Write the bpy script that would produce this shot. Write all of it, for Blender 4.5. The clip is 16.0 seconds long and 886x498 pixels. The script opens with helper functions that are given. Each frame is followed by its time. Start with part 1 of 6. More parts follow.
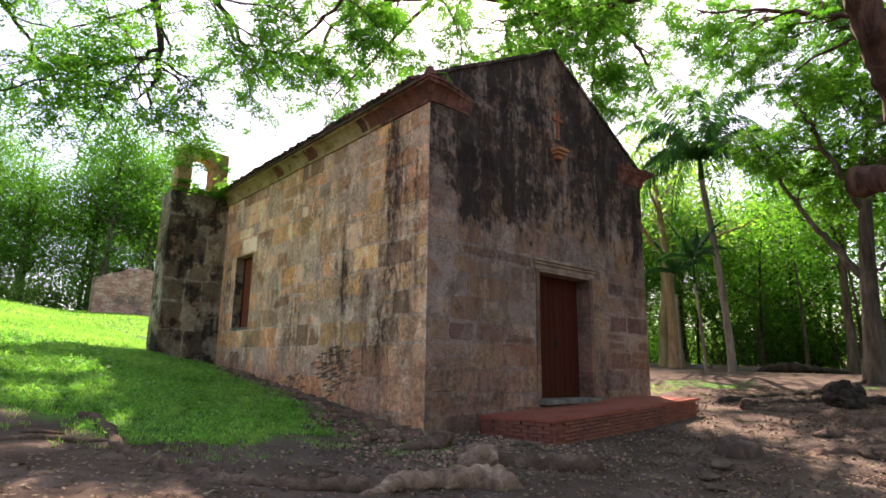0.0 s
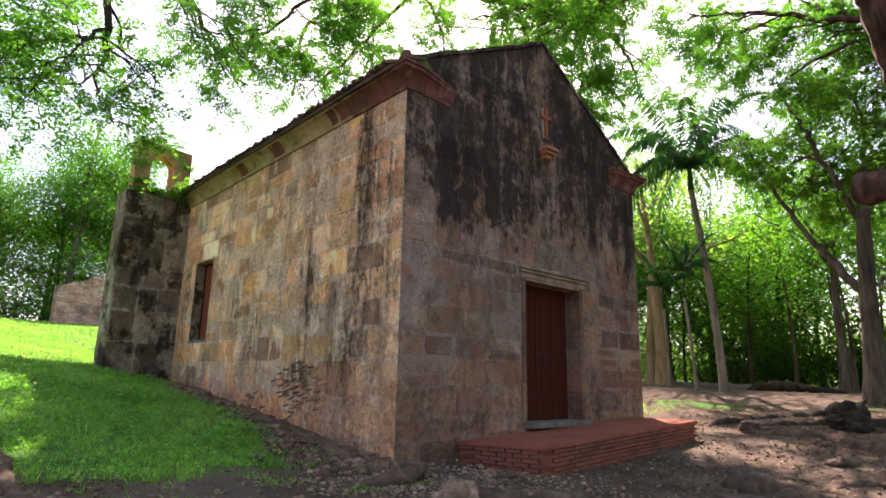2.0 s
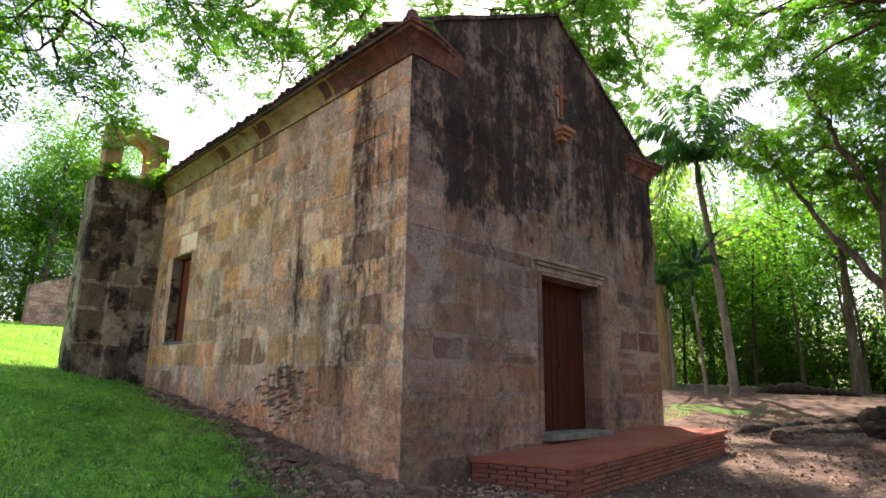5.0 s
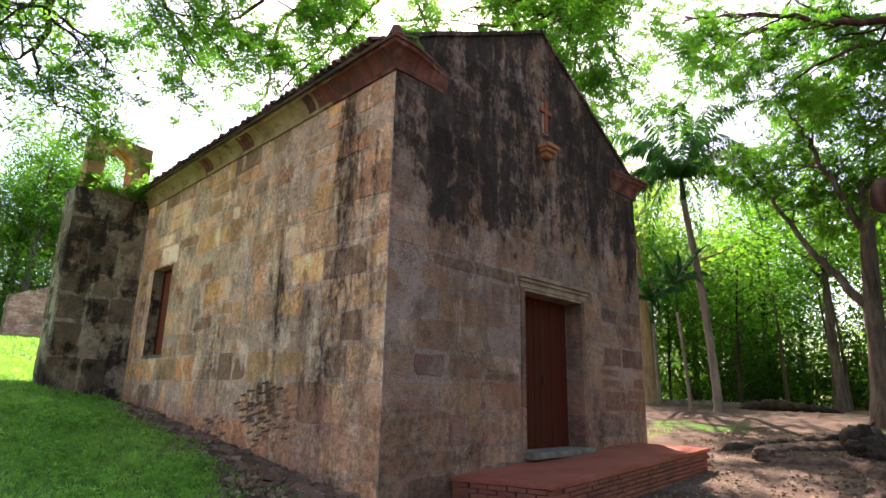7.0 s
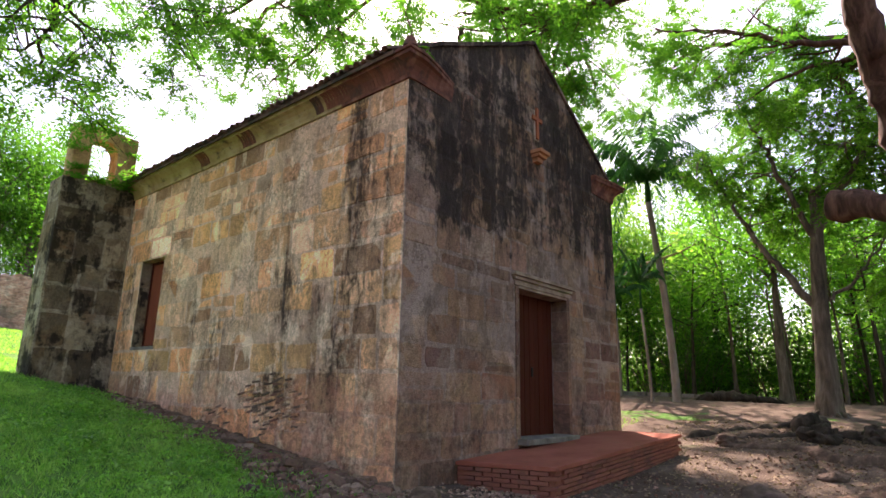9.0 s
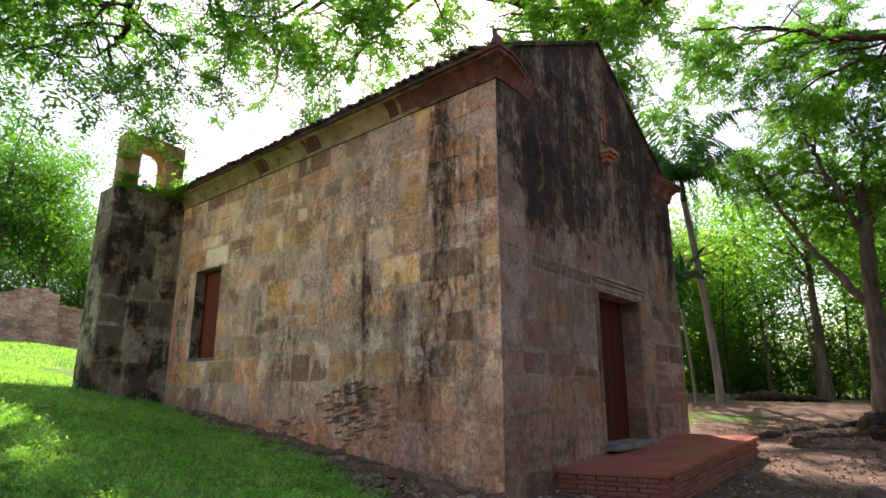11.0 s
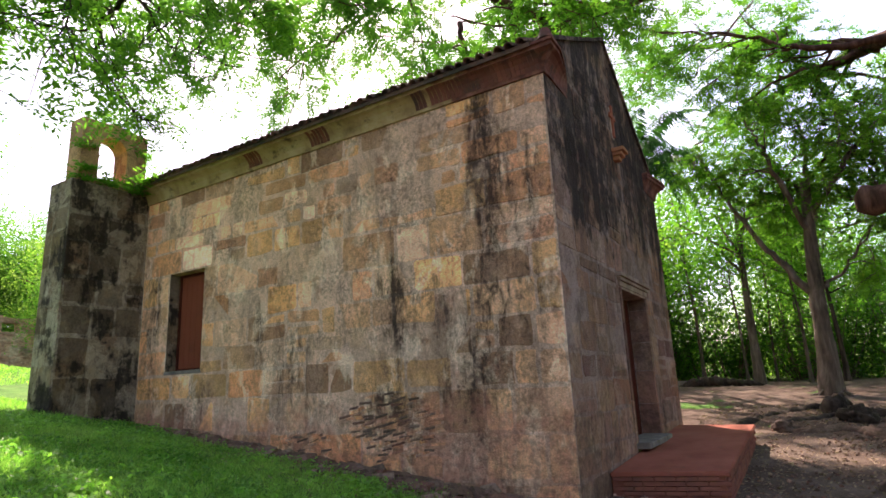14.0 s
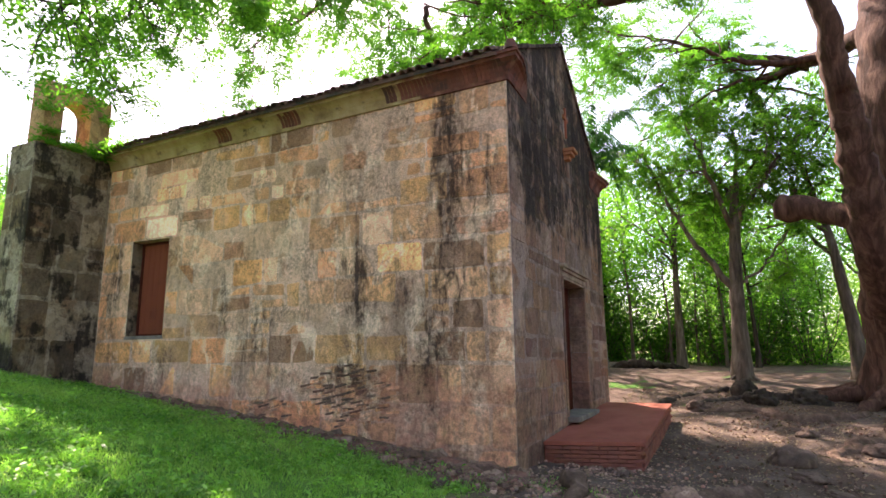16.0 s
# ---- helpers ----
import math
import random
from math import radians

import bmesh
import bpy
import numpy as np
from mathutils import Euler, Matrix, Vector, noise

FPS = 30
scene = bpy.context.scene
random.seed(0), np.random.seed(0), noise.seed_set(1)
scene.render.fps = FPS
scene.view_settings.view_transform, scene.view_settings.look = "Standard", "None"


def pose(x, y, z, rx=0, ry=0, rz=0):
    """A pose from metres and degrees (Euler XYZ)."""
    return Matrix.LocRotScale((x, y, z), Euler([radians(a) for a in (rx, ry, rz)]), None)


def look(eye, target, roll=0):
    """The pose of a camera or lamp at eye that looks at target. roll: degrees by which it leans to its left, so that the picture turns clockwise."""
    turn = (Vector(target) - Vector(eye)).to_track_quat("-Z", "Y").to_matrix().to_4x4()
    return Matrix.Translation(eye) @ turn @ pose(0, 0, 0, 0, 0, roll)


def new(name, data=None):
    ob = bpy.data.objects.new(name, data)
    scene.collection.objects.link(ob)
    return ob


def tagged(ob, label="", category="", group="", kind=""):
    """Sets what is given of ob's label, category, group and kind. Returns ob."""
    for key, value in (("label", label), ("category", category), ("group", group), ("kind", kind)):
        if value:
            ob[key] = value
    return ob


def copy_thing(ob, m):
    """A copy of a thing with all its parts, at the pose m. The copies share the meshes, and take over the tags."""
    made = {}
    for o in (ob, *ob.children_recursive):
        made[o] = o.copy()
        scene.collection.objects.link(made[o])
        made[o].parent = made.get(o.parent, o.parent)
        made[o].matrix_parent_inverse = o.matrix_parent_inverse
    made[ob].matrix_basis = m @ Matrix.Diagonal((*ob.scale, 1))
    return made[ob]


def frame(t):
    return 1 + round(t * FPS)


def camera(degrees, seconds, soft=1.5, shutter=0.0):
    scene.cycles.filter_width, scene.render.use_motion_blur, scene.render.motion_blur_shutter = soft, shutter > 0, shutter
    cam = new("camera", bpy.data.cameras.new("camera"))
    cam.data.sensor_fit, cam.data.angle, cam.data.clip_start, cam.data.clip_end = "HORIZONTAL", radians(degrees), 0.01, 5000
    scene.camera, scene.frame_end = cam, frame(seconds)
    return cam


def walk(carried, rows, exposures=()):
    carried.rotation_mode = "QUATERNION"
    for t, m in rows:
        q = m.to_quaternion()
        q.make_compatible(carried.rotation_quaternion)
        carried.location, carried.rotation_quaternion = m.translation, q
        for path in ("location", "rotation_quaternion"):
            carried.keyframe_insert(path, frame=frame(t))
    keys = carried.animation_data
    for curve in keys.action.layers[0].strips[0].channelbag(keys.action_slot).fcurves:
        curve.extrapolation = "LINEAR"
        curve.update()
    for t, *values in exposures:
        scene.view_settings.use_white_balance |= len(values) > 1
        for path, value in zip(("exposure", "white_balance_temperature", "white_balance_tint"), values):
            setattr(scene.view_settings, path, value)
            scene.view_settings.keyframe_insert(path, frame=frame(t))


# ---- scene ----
cam = camera(73.6, 16.0, soft=1.6)
PATH = [
    (0, (-0.951, -1.501, 1.061), (0.343, -0.028, 1.457), 0.8),
    (0.5, (-0.739, -1.34, 1.115), (0.51, 0.165, 1.535), 1.3),
    (1, (-0.568, -1.155, 1.125), (0.681, 0.346, 1.554), 1.5),
    (1.5, (-0.392, -0.92, 1.137), (0.906, 0.535, 1.58), 1.3),
    (2, (-0.181, -0.765, 1.124), (1.15, 0.66, 1.568), 1.1),
    (2.5, (0.031, -0.575, 1.172), (1.329, 0.88, 1.619), 1.1),
    (3, (0.084, -0.368, 1.186), (1.372, 1.097, 1.629), 1.0),
    (3.5, (0.079, -0.159, 1.174), (1.408, 1.267, 1.622), 0.6),
    (6, (0.521, 0.346, 1.232), (1.904, 1.717, 1.687), 1.0),
    (6.5, (0.499, 0.345, 1.231), (1.9, 1.691, 1.707), 0.9),
    (7, (0.446, 0.236, 1.268), (1.83, 1.595, 1.756), 1.2),
    (7.5, (0.344, 0.152, 1.274), (1.72, 1.522, 1.755), 1.3),
    (8, (0.123, 0.203, 1.268), (1.542, 1.531, 1.741), 1.5),
    (10.5, (-0.996, 1.16, 1.159), (0.523, 2.372, 1.634), 0.6),
    (11, (-1.078, 1.515, 1.238), (0.412, 2.758, 1.722), -0.0),
    (11.5, (-1.258, 1.799, 1.275), (0.213, 3.063, 1.766), 0.5),
    (12, (-1.44, 2.121, 1.327), (0.072, 3.331, 1.825), 0.0),
    (12.5, (-1.509, 2.476, 1.316), (0.032, 3.649, 1.816), -0.4),
    (13, (-1.548, 2.865, 1.415), (0.009, 4.019, 1.91), -1.1),
    (13.5, (-1.69, 3.152, 1.444), (-0.068, 4.221, 1.921), -2.0),
    (14, (-1.849, 3.249, 1.477), (-0.173, 4.242, 1.933), -2.6),
    (14.5, (-2.047, 3.205, 1.476), (-0.349, 4.167, 1.915), -2.6),
    (15, (-2.207, 3.121, 1.508), (-0.493, 4.068, 1.914), -2.4),
    (15.5, (-2.386, 3.099, 1.507), (-0.634, 3.98, 1.901), -2.0),
    (16, (-2.604, 3.063, 1.516), (-0.829, 3.909, 1.881), -0.5),
]
walk(cam, [(t, look(eye, target, roll)) for t, eye, target, roll in PATH], [(0.0, 1.5, 7400, 31), (3.5, 1.72, 7400, 31), (8.0, 1.72, 7400, 31), (11.5, 1.38, 7400, 31), (13.0, 1.34, 7400, 31), (16.0, 1.88, 7400, 31)])

# ---- world, sun, exposure ----
SUN_DIR = Vector((0.62, 0.55, 0.95)).normalized()
world = bpy.data.worlds.new("world")
scene.world = world
world.use_nodes = True
wn = world.node_tree
sky = wn.nodes.new("ShaderNodeTexSky")
sky.sky_type = "NISHITA"
sky.sun_disc = False
sky.sun_elevation = math.asin(SUN_DIR.z)
sky.sun_rotation = math.atan2(SUN_DIR.x, SUN_DIR.y)
sky.air_density, sky.dust_density, sky.ozone_density = 1.0, 1.6, 1.0
wn.links.new(sky.outputs[0], wn.nodes["Background"].inputs[0])
wn.nodes["Background"].inputs[1].default_value = 0.15
sun = new("sun", bpy.data.lights.new("sun", "SUN"))
sun.data.energy, sun.data.angle, sun.data.color = 5.0, radians(0.53), (1.0, 0.95, 0.86)
sun.matrix_world = look(SUN_DIR * 60, (0, 0, 0))


# ---- material helpers ----
class Mat:
    """A node material under construction."""

    def __init__(self, name, rough=0.85, metal=0.0, spec=0.3):
        self.m = bpy.data.materials.new(name)
        self.m.use_nodes = True
        self.t = self.m.node_tree
        self.b = self.t.nodes["Principled BSDF"]
        self.b.inputs["Roughness"].default_value = rough
        self.b.inputs["Metallic"].default_value = metal
        self.b.inputs["Specular IOR Level"].default_value = spec
        self.pos = self.n("ShaderNodeNewGeometry").outputs["Position"]

    def n(self, kind):
        return self.t.nodes.new(kind)

    def put(self, socket, v):
        if isinstance(v, bpy.types.NodeSocket):
            self.t.links.new(v, socket)
        elif isinstance(v, (tuple, list)):
            socket.default_value = (*v, 1.0) if len(v) == 3 and socket.type == "RGBA" else v
        else:
            socket.default_value = v

    def scaled(self, sx, sy, sz, src=None):
        k = self.n("ShaderNodeVectorMath")
        k.operation = "MULTIPLY"
        self.put(k.inputs[0], src or self.pos)
        k.inputs[1].default_value = (sx, sy, sz)
        return k.outputs[0]

    def noise(self, scale, detail=4.0, rough=0.55, src=None, distort=0.0):
        k = self.n("ShaderNodeTexNoise")
        self.put(k.inputs["Vector"], src or self.pos)
        k.inputs["Scale"].default_value = scale
        k.inputs["Detail"].default_value = detail
        k.inputs["Roughness"].default_value = rough
        k.inputs["Distortion"].default_value = distort
        return k.outputs["Fac"]

    def voronoi(self, scale, src=None, feature="F1", out="Distance"):
        k = self.n("ShaderNodeTexVoronoi")
        k.feature = feature
        self.put(k.inputs["Vector"], src or self.pos)
        k.inputs["Scale"].default_value = scale
        return k.outputs[out]

    def ramp(self, fac, stops, smooth=False):
        k = self.n("ShaderNodeValToRGB")
        self.put(k.inputs[0], fac)
        e = k.color_ramp.elements
        while len(e) < len(stops):
            e.new(0.5)
        for el, (p, c) in zip(e, stops):
            el.position = p
            el.color = (*c, 1) if isinstance(c, (tuple, list)) else (c, c, c, 1)
        return k.outputs[0]

    def step(self, fac, a, b):
        k = self.n("ShaderNodeMapRange")
        k.interpolation_type = "SMOOTHSTEP"
        self.put(k.inputs[0], fac)
        k.inputs[1].default_value, k.inputs[2].default_value = a, b
        return k.outputs[0]

    def mix(self, fac, a, b, mode="MIX"):
        k = self.n("ShaderNodeMix")
        k.data_type, k.blend_type = "RGBA", mode
        self.put(k.inputs[0], fac)
        self.put(k.inputs[6], a)
        self.put(k.inputs[7], b)
        return k.outputs[2]

    def math(self, op, a, b=0.0):
        k = self.n("ShaderNodeMath")
        k.operation = op
        self.put(k.inputs[0], a)
        self.put(k.inputs[1], b)
        return k.outputs[0]

    def z(self):
        k = self.n("ShaderNodeSeparateXYZ")
        self.put(k.inputs[0], self.pos)
        return k.outputs

    def random(self):
        return self.n("ShaderNodeObjectInfo").outputs["Random"]

    def island(self):
        return self.n("ShaderNodeNewGeometry").outputs["Random Per Island"]

    def colour(self, c):
        self.put(self.b.inputs["Base Color"], c)
        return self

    def bump(self, h, strength=0.4, dist=0.02):
        k = self.n("ShaderNodeBump")
        k.inputs["Strength"].default_value, k.inputs["Distance"].default_value = strength, dist
        self.put(k.inputs["Height"], h)
        self.put(self.b.inputs["Normal"], k.outputs[0])
        return self


def crust(k, base, black, low=0.0, smear_c=(0.52, 0.43, 0.32), grime_amt=0.3, damp_amt=0.6, tone=(1.2, 0.93, 0.86)):
    """Weathering on lime-washed masonry: smeared plaster, ochre bloom, black runs and crust, damp at the foot."""
    smear = k.step(k.noise(1.7, 6, 0.66, distort=0.9), 0.47, 0.62)
    c = k.mix(k.math("MULTIPLY", smear, 0.3), base, smear_c)
    c = k.mix(0.8, c, k.ramp(k.noise(0.9, 5, 0.65, k.scaled(1, 1, 0.7), 0.6), [(0.34, 0.75), (0.64, 1.4)]), "MULTIPLY")
    lime = k.step(k.noise(2.2, 5, 0.62, k.scaled(1, 1, 0.6), 0.5), 0.54, 0.60)
    c = k.mix(k.math("MULTIPLY", lime, 0.72), c, [min(0.74, v * 1.35) for v in smear_c])
    ochre = k.step(k.noise(1.1, 4, 0.6), 0.5, 0.62)
    c = k.mix(k.math("MULTIPLY", ochre, 0.22), c, (0.46, 0.29, 0.10))
    rust = k.step(k.noise(1.9, 5, 0.65, k.scaled(1, 1.3, 1.1)), 0.58, 0.66)
    c = k.mix(k.math("MULTIPLY", rust, 0.5), c, (0.28, 0.13, 0.07))
    brown = k.step(k.noise(0.9, 7, 0.72, k.scaled(2.2, 2.2, 1.0), 0.5), 0.50, 0.58)
    c = k.mix(k.math("MULTIPLY", brown, grime_amt), c, (0.12, 0.09, 0.07))
    mould = k.math("MULTIPLY", k.step(k.noise(1.2, 5, 0.65, None, 0.8), 0.52, 0.6), k.step(k.noise(7, 7, 0.78), 0.48, 0.54))
    c = k.mix(k.math("MULTIPLY", mould, 0.3), c, (0.085, 0.072, 0.062))
    # eroded places, pitted and dark
    worn = k.math("MULTIPLY", k.step(k.noise(1.5, 4, 0.6, k.scaled(1, 1, 1.2)), 0.5, 0.58), k.step(k.noise(16, 6, 0.75), 0.47, 0.56))
    c = k.mix(k.math("MULTIPLY", worn, 0.5), c, (0.12, 0.085, 0.06))
    pits = k.step(k.noise(17, 7, 0.78), 0.56, 0.62)
    c = k.mix(k.math("MULTIPLY", pits, 0.5), c, (0.10, 0.07, 0.05))
    c = k.mix(0.65, c, k.ramp(k.noise(34, 6, 0.75), [(0.3, 0.45), (0.7, 1.55)]), "MULTIPLY")
    zz = k.z()[2]
    run = k.noise(1.0, 6, 0.68, k.scaled(2.4, 2.4, 0.3), 0.5)
    fine = k.noise(1.0, 7, 0.75, k.scaled(8, 8, 5), 0.6)
    f = k.math("ADD", k.math("MULTIPLY", run, 0.5), k.math("MULTIPLY", fine, 0.5))
    f = k.math("ADD", f, black(k, zz))
    # a grey-brown wash first, black crust in the thick of it
    c = k.mix(k.math("MULTIPLY", k.step(f, 0.48, 0.61), 0.55), c, (0.125, 0.10, 0.078))
    soot = k.ramp(k.noise(1.0, 6, 0.72, k.scaled(6, 6, 1.8), 0.8), [(0.36, (0.015, 0.013, 0.012)), (0.52, (0.034, 0.028, 0.025)), (0.68, (0.10, 0.08, 0.066))])
    c = k.mix(k.math("MULTIPLY", k.step(f, 0.56, 0.66), 0.88), c, soot)
    damp = k.math("MULTIPLY", k.step(k.math("ADD", zz, k.math("MULTIPLY", k.noise(1.7, 6, 0.7), -2.6)), 0.1 + low, -0.5 + low), k.math("MULTIPLY", k.step(k.noise(2.3, 6, 0.7), 0.36, 0.6), damp_amt))
    moss = k.math("MULTIPLY", k.step(k.math("ADD", zz, k.math("MULTIPLY", k.noise(2.4, 6, 0.72), -2.4)), 0.0 + low, -0.6 + low), k.step(k.noise(9, 6, 0.75), 0.46, 0.58))
    c = k.mix(damp, c, (0.43, 0.23, 0.165))
    c = k.mix(k.math("MULTIPLY", moss, 0.42 if damp_amt else 0.0), c, (0.07, 0.055, 0.05))
    return k.mix(1.0, c, tone, "MULTIPLY")


def streak(k, along, zz, at, half, lo, hi, amp):
    """A black run of a given width between two heights."""
    off = k.math("ABSOLUTE", k.math("SUBTRACT", along, at))
    m = k.math("MULTIPLY", k.step(off, half * 1.35, half * 0.2), k.step(zz, lo - 0.5, lo + 0.4))
    return k.math("MULTIPLY", k.math("MULTIPLY", m, k.step(zz, hi + 0.3, hi - 0.3)), amp)


def side_black(k, zz):
    yy = k.math("ADD", k.z()[1], k.math("MULTIPLY", k.math("SUBTRACT", k.noise(1.3, 3), 0.5), 0.5))
    f = k.math("SUBTRACT", k.math("MULTIPLY", k.step(yy, 9.5, 5.8), 0.05), 0.035)
    for at, half, lo, hi, amp in ((6.7, 0.28, 0.9, 5.7, 0.085), (6.15, 0.4, 3.7, 5.0, 0.07), (6.1, 0.45, 2.2, 3.0, 0.06), (8.2, 0.3, 1.1, 3.3, 0.09),
                                  (8.8, 0.6, 2.3, 3.3, 0.075), (7.55, 0.7, 2.1, 3.0, 0.07), (10.0, 0.4, 1.4, 2.6, 0.065), (9.4, 0.2, 2.0, 2.7, 0.065),
                                  (10.95, 0.35, 1.9, 3.0, 0.09), (8.2, 0.75, 0.75, 1.4, 0.12), (13.87, 0.3, 1.0, 4.0, 0.13), (12.7, 0.8, 0.9, 1.5, 0.07),
                                  (9.6, 0.5, 0.8, 1.5, 0.075), (7.2, 0.4, 1.2, 1.7, 0.06), (5.55, 0.16, 3.6, 5.0, 0.08), (7.0, 1.6, 0.0, 0.4, 0.08), (11.7, 0.4, 0.9, 1.9, 0.05)):
        f = k.math("ADD", f, streak(k, yy, zz, at, half, lo, hi, amp))
    return f


def front_black(k, zz):
    up = k.step(k.math("ADD", zz, k.math("MULTIPLY", k.noise(1.3, 6, 0.7, k.scaled(1, 1, 0.7)), 2.2)), 4.2, 5.9)
    f = k.math("SUBTRACT", k.math("MULTIPLY", up, 0.18), 0.035)
    big = k.math("MULTIPLY", k.math("SUBTRACT", k.step(k.noise(1.5, 5, 0.65), 0.38, 0.62), 0.5), 0.09)
    f = k.math("ADD", f, big)
    pale = k.step(k.noise(1.0, 4, 0.7, k.scaled(7, 7, 1.1), 2.5), 0.60, 0.7)
    f = k.math("SUBTRACT", f, k.math("MULTIPLY", k.math("MULTIPLY", pale, up), 0.09))
    xx = k.math("ADD", k.z()[0], k.math("MULTIPLY", k.math("SUBTRACT", k.noise(1.7, 3), 0.5), 0.3))
    for at, half, lo, hi, amp in ((5.83, 0.17, 3.5, 5.0, 0.12), (6.94, 0.15, 3.6, 5.0, 0.14), (7.35, 0.1, 3.9, 5.0, 0.1), (9.93, 0.16, 3.7, 5.3, 0.1), (11.3, 0.22, 3.5, 5.2, 0.12),
                                  (5.35, 0.35, 2.7, 3.9, -0.12), (8.62, 0.12, 4.7, 5.2, -0.12), (5.3, 0.35, 0.6, 1.1, 0.11), (6.75, 0.35, 0.5, 1.1, 0.11), (9.9, 0.25, 0.6, 1.1, 0.1), (10.95, 0.25, 0.7, 1.2, 0.13)):
        f = k.math("ADD", f, streak(k, xx, zz, at, half, lo, hi, amp))
    foot = k.step(zz, 0.9, 0.4)
    calm = k.math("MULTIPLY", k.step(zz, 3.6, 2.6), 0.045)
    return k.math("SUBTRACT", k.math("ADD", f, k.math("MULTIPLY", foot, 0.06)), calm)


def tower_black(k, zz):
    blot = k.math("MULTIPLY", k.math("SUBTRACT", k.step(k.noise(1.5, 5, 0.62), 0.4, 0.6), 0.45), 0.2)
    return k.math("ADD", k.math("ADD", 0.025, blot), k.math("MULTIPLY", k.step(zz, 2.2, 0.9), 0.06))


STONES = [(0.0, (0.50, 0.35, 0.20)), (0.14, (0.66, 0.47, 0.23)), (0.28, (0.60, 0.36, 0.23)), (0.42, (0.50, 0.43, 0.33)),
          (0.56, (0.72, 0.50, 0.30)), (0.70, (0.33, 0.225, 0.145)), (0.82, (0.74, 0.66, 0.53)), (0.92, (0.58, 0.33, 0.18)), (1.0, (0.42, 0.33, 0.23))]
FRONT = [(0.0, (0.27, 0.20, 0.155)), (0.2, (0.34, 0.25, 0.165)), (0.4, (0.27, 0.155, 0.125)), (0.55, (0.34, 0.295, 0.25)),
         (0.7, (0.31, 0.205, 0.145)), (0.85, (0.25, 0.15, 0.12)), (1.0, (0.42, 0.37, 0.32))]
TOWER = [(0.0, (0.15, 0.125, 0.098)), (0.35, (0.24, 0.205, 0.16)), (0.6, (0.11, 0.092, 0.075)), (0.8, (0.36, 0.315, 0.25)), (1.0, (0.08, 0.068, 0.057))]


def masonry(name, stops, black, mortar=None, low=0.0, smear=(0.52, 0.43, 0.32), grime=0.3, damp=0.6, tone=(1.2, 0.93, 0.86)):
    k = Mat(name, 0.92, spec=0.15)
    base = mortar if mortar else k.ramp(k.random(), stops)
    base = k.mix(k.math("MULTIPLY", k.step(k.noise(4.5, 7, 0.72), 0.4, 0.72), 0.5), base, (0.30, 0.20, 0.115))
    c = crust(k, base, black, low, smear, grime, damp, tone)
    if not mortar:
        own = k.math("FRACT", k.math("MULTIPLY", k.random(), 7.31))
        c = k.mix(0.8, c, k.ramp(own, [(0.0, (0.62, 0.60, 0.60)), (0.3, (1.0, 0.95, 0.88)), (0.5, (1.35, 1.3, 1.2)), (0.7, (0.85, 0.78, 0.72)), (0.85, (1.2, 1.02, 0.86)), (1.0, (1.45, 1.42, 1.36))]), "MULTIPLY")
    k.colour(c)
    h = k.math("ADD", k.math("MULTIPLY", k.noise(7, 7, 0.68), 0.7), k.math("MULTIPLY", k.noise(55, 4, 0.7), 0.3))
    return k.bump(h, 1.0, 0.06).m


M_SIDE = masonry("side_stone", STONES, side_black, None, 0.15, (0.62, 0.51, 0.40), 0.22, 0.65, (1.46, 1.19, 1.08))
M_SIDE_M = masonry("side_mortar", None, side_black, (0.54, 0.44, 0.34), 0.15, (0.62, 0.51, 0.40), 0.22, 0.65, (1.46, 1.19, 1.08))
# front colours sit below the side's: black crust, plus shade put in by tone
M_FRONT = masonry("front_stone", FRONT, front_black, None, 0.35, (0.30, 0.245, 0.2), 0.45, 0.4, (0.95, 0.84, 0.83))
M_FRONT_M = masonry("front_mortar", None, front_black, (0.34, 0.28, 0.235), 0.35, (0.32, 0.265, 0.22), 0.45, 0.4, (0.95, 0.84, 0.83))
M_TOWER = masonry("tower_stone", TOWER, tower_black, None, 0.0, (0.34, 0.30, 0.24), 0.4, 0.0, (0.84, 0.80, 0.76))
M_TOWER_M = masonry("tower_mortar", None, tower_black, (0.42, 0.37, 0.30), 0.0, (0.42, 0.37, 0.30), 0.2, 0.0, (0.84, 0.80, 0.76))
M_BELFRY = masonry("belfry_plaster", None, side_black, (0.46, 0.36, 0.2), 0.0, (0.42, 0.36, 0.18), 0.45)


def brick_mat(name, stops, dirt=0.4):
    k = Mat(name, 0.9, spec=0.2)
    base = k.ramp(k.random(), stops)
    base = k.mix(k.math("MULTIPLY", k.noise(14, 5), 0.6), base, (0.16, 0.06, 0.04))
    stain = k.step(k.noise(2.0, 5, 0.65), 0.48, 0.66)
    base = k.mix(k.math("MULTIPLY", stain, dirt), base, (0.05, 0.04, 0.035))
    return k.colour(base).bump(k.noise(45, 5, 0.65), 0.5, 0.01).m


M_BRICK = brick_mat("brick_red", [(0.0, (0.26, 0.085, 0.055)), (0.5, (0.32, 0.11, 0.07)), (1.0, (0.22, 0.07, 0.05))])
M_BRICK_OLD = brick_mat("brick_weathered", [(0.0, (0.16, 0.06, 0.042)), (0.5, (0.24, 0.09, 0.058)), (1.0, (0.12, 0.055, 0.042))], 0.75)


def slab_mat():
    k = Mat("red_cement", 0.85, spec=0.12)
    c = k.ramp(k.noise(1.6, 6, 0.65), [(0.3, (0.25, 0.07, 0.045)), (0.55, (0.35, 0.108, 0.07)), (0.75, (0.38, 0.14, 0.095))])
    c = k.mix(k.math("MULTIPLY", k.step(k.noise(5, 5, 0.7), 0.55, 0.75), 0.5), c, (0.15, 0.085, 0.065))
    return k.colour(c).bump(k.noise(70, 4), 0.25, 0.006).m


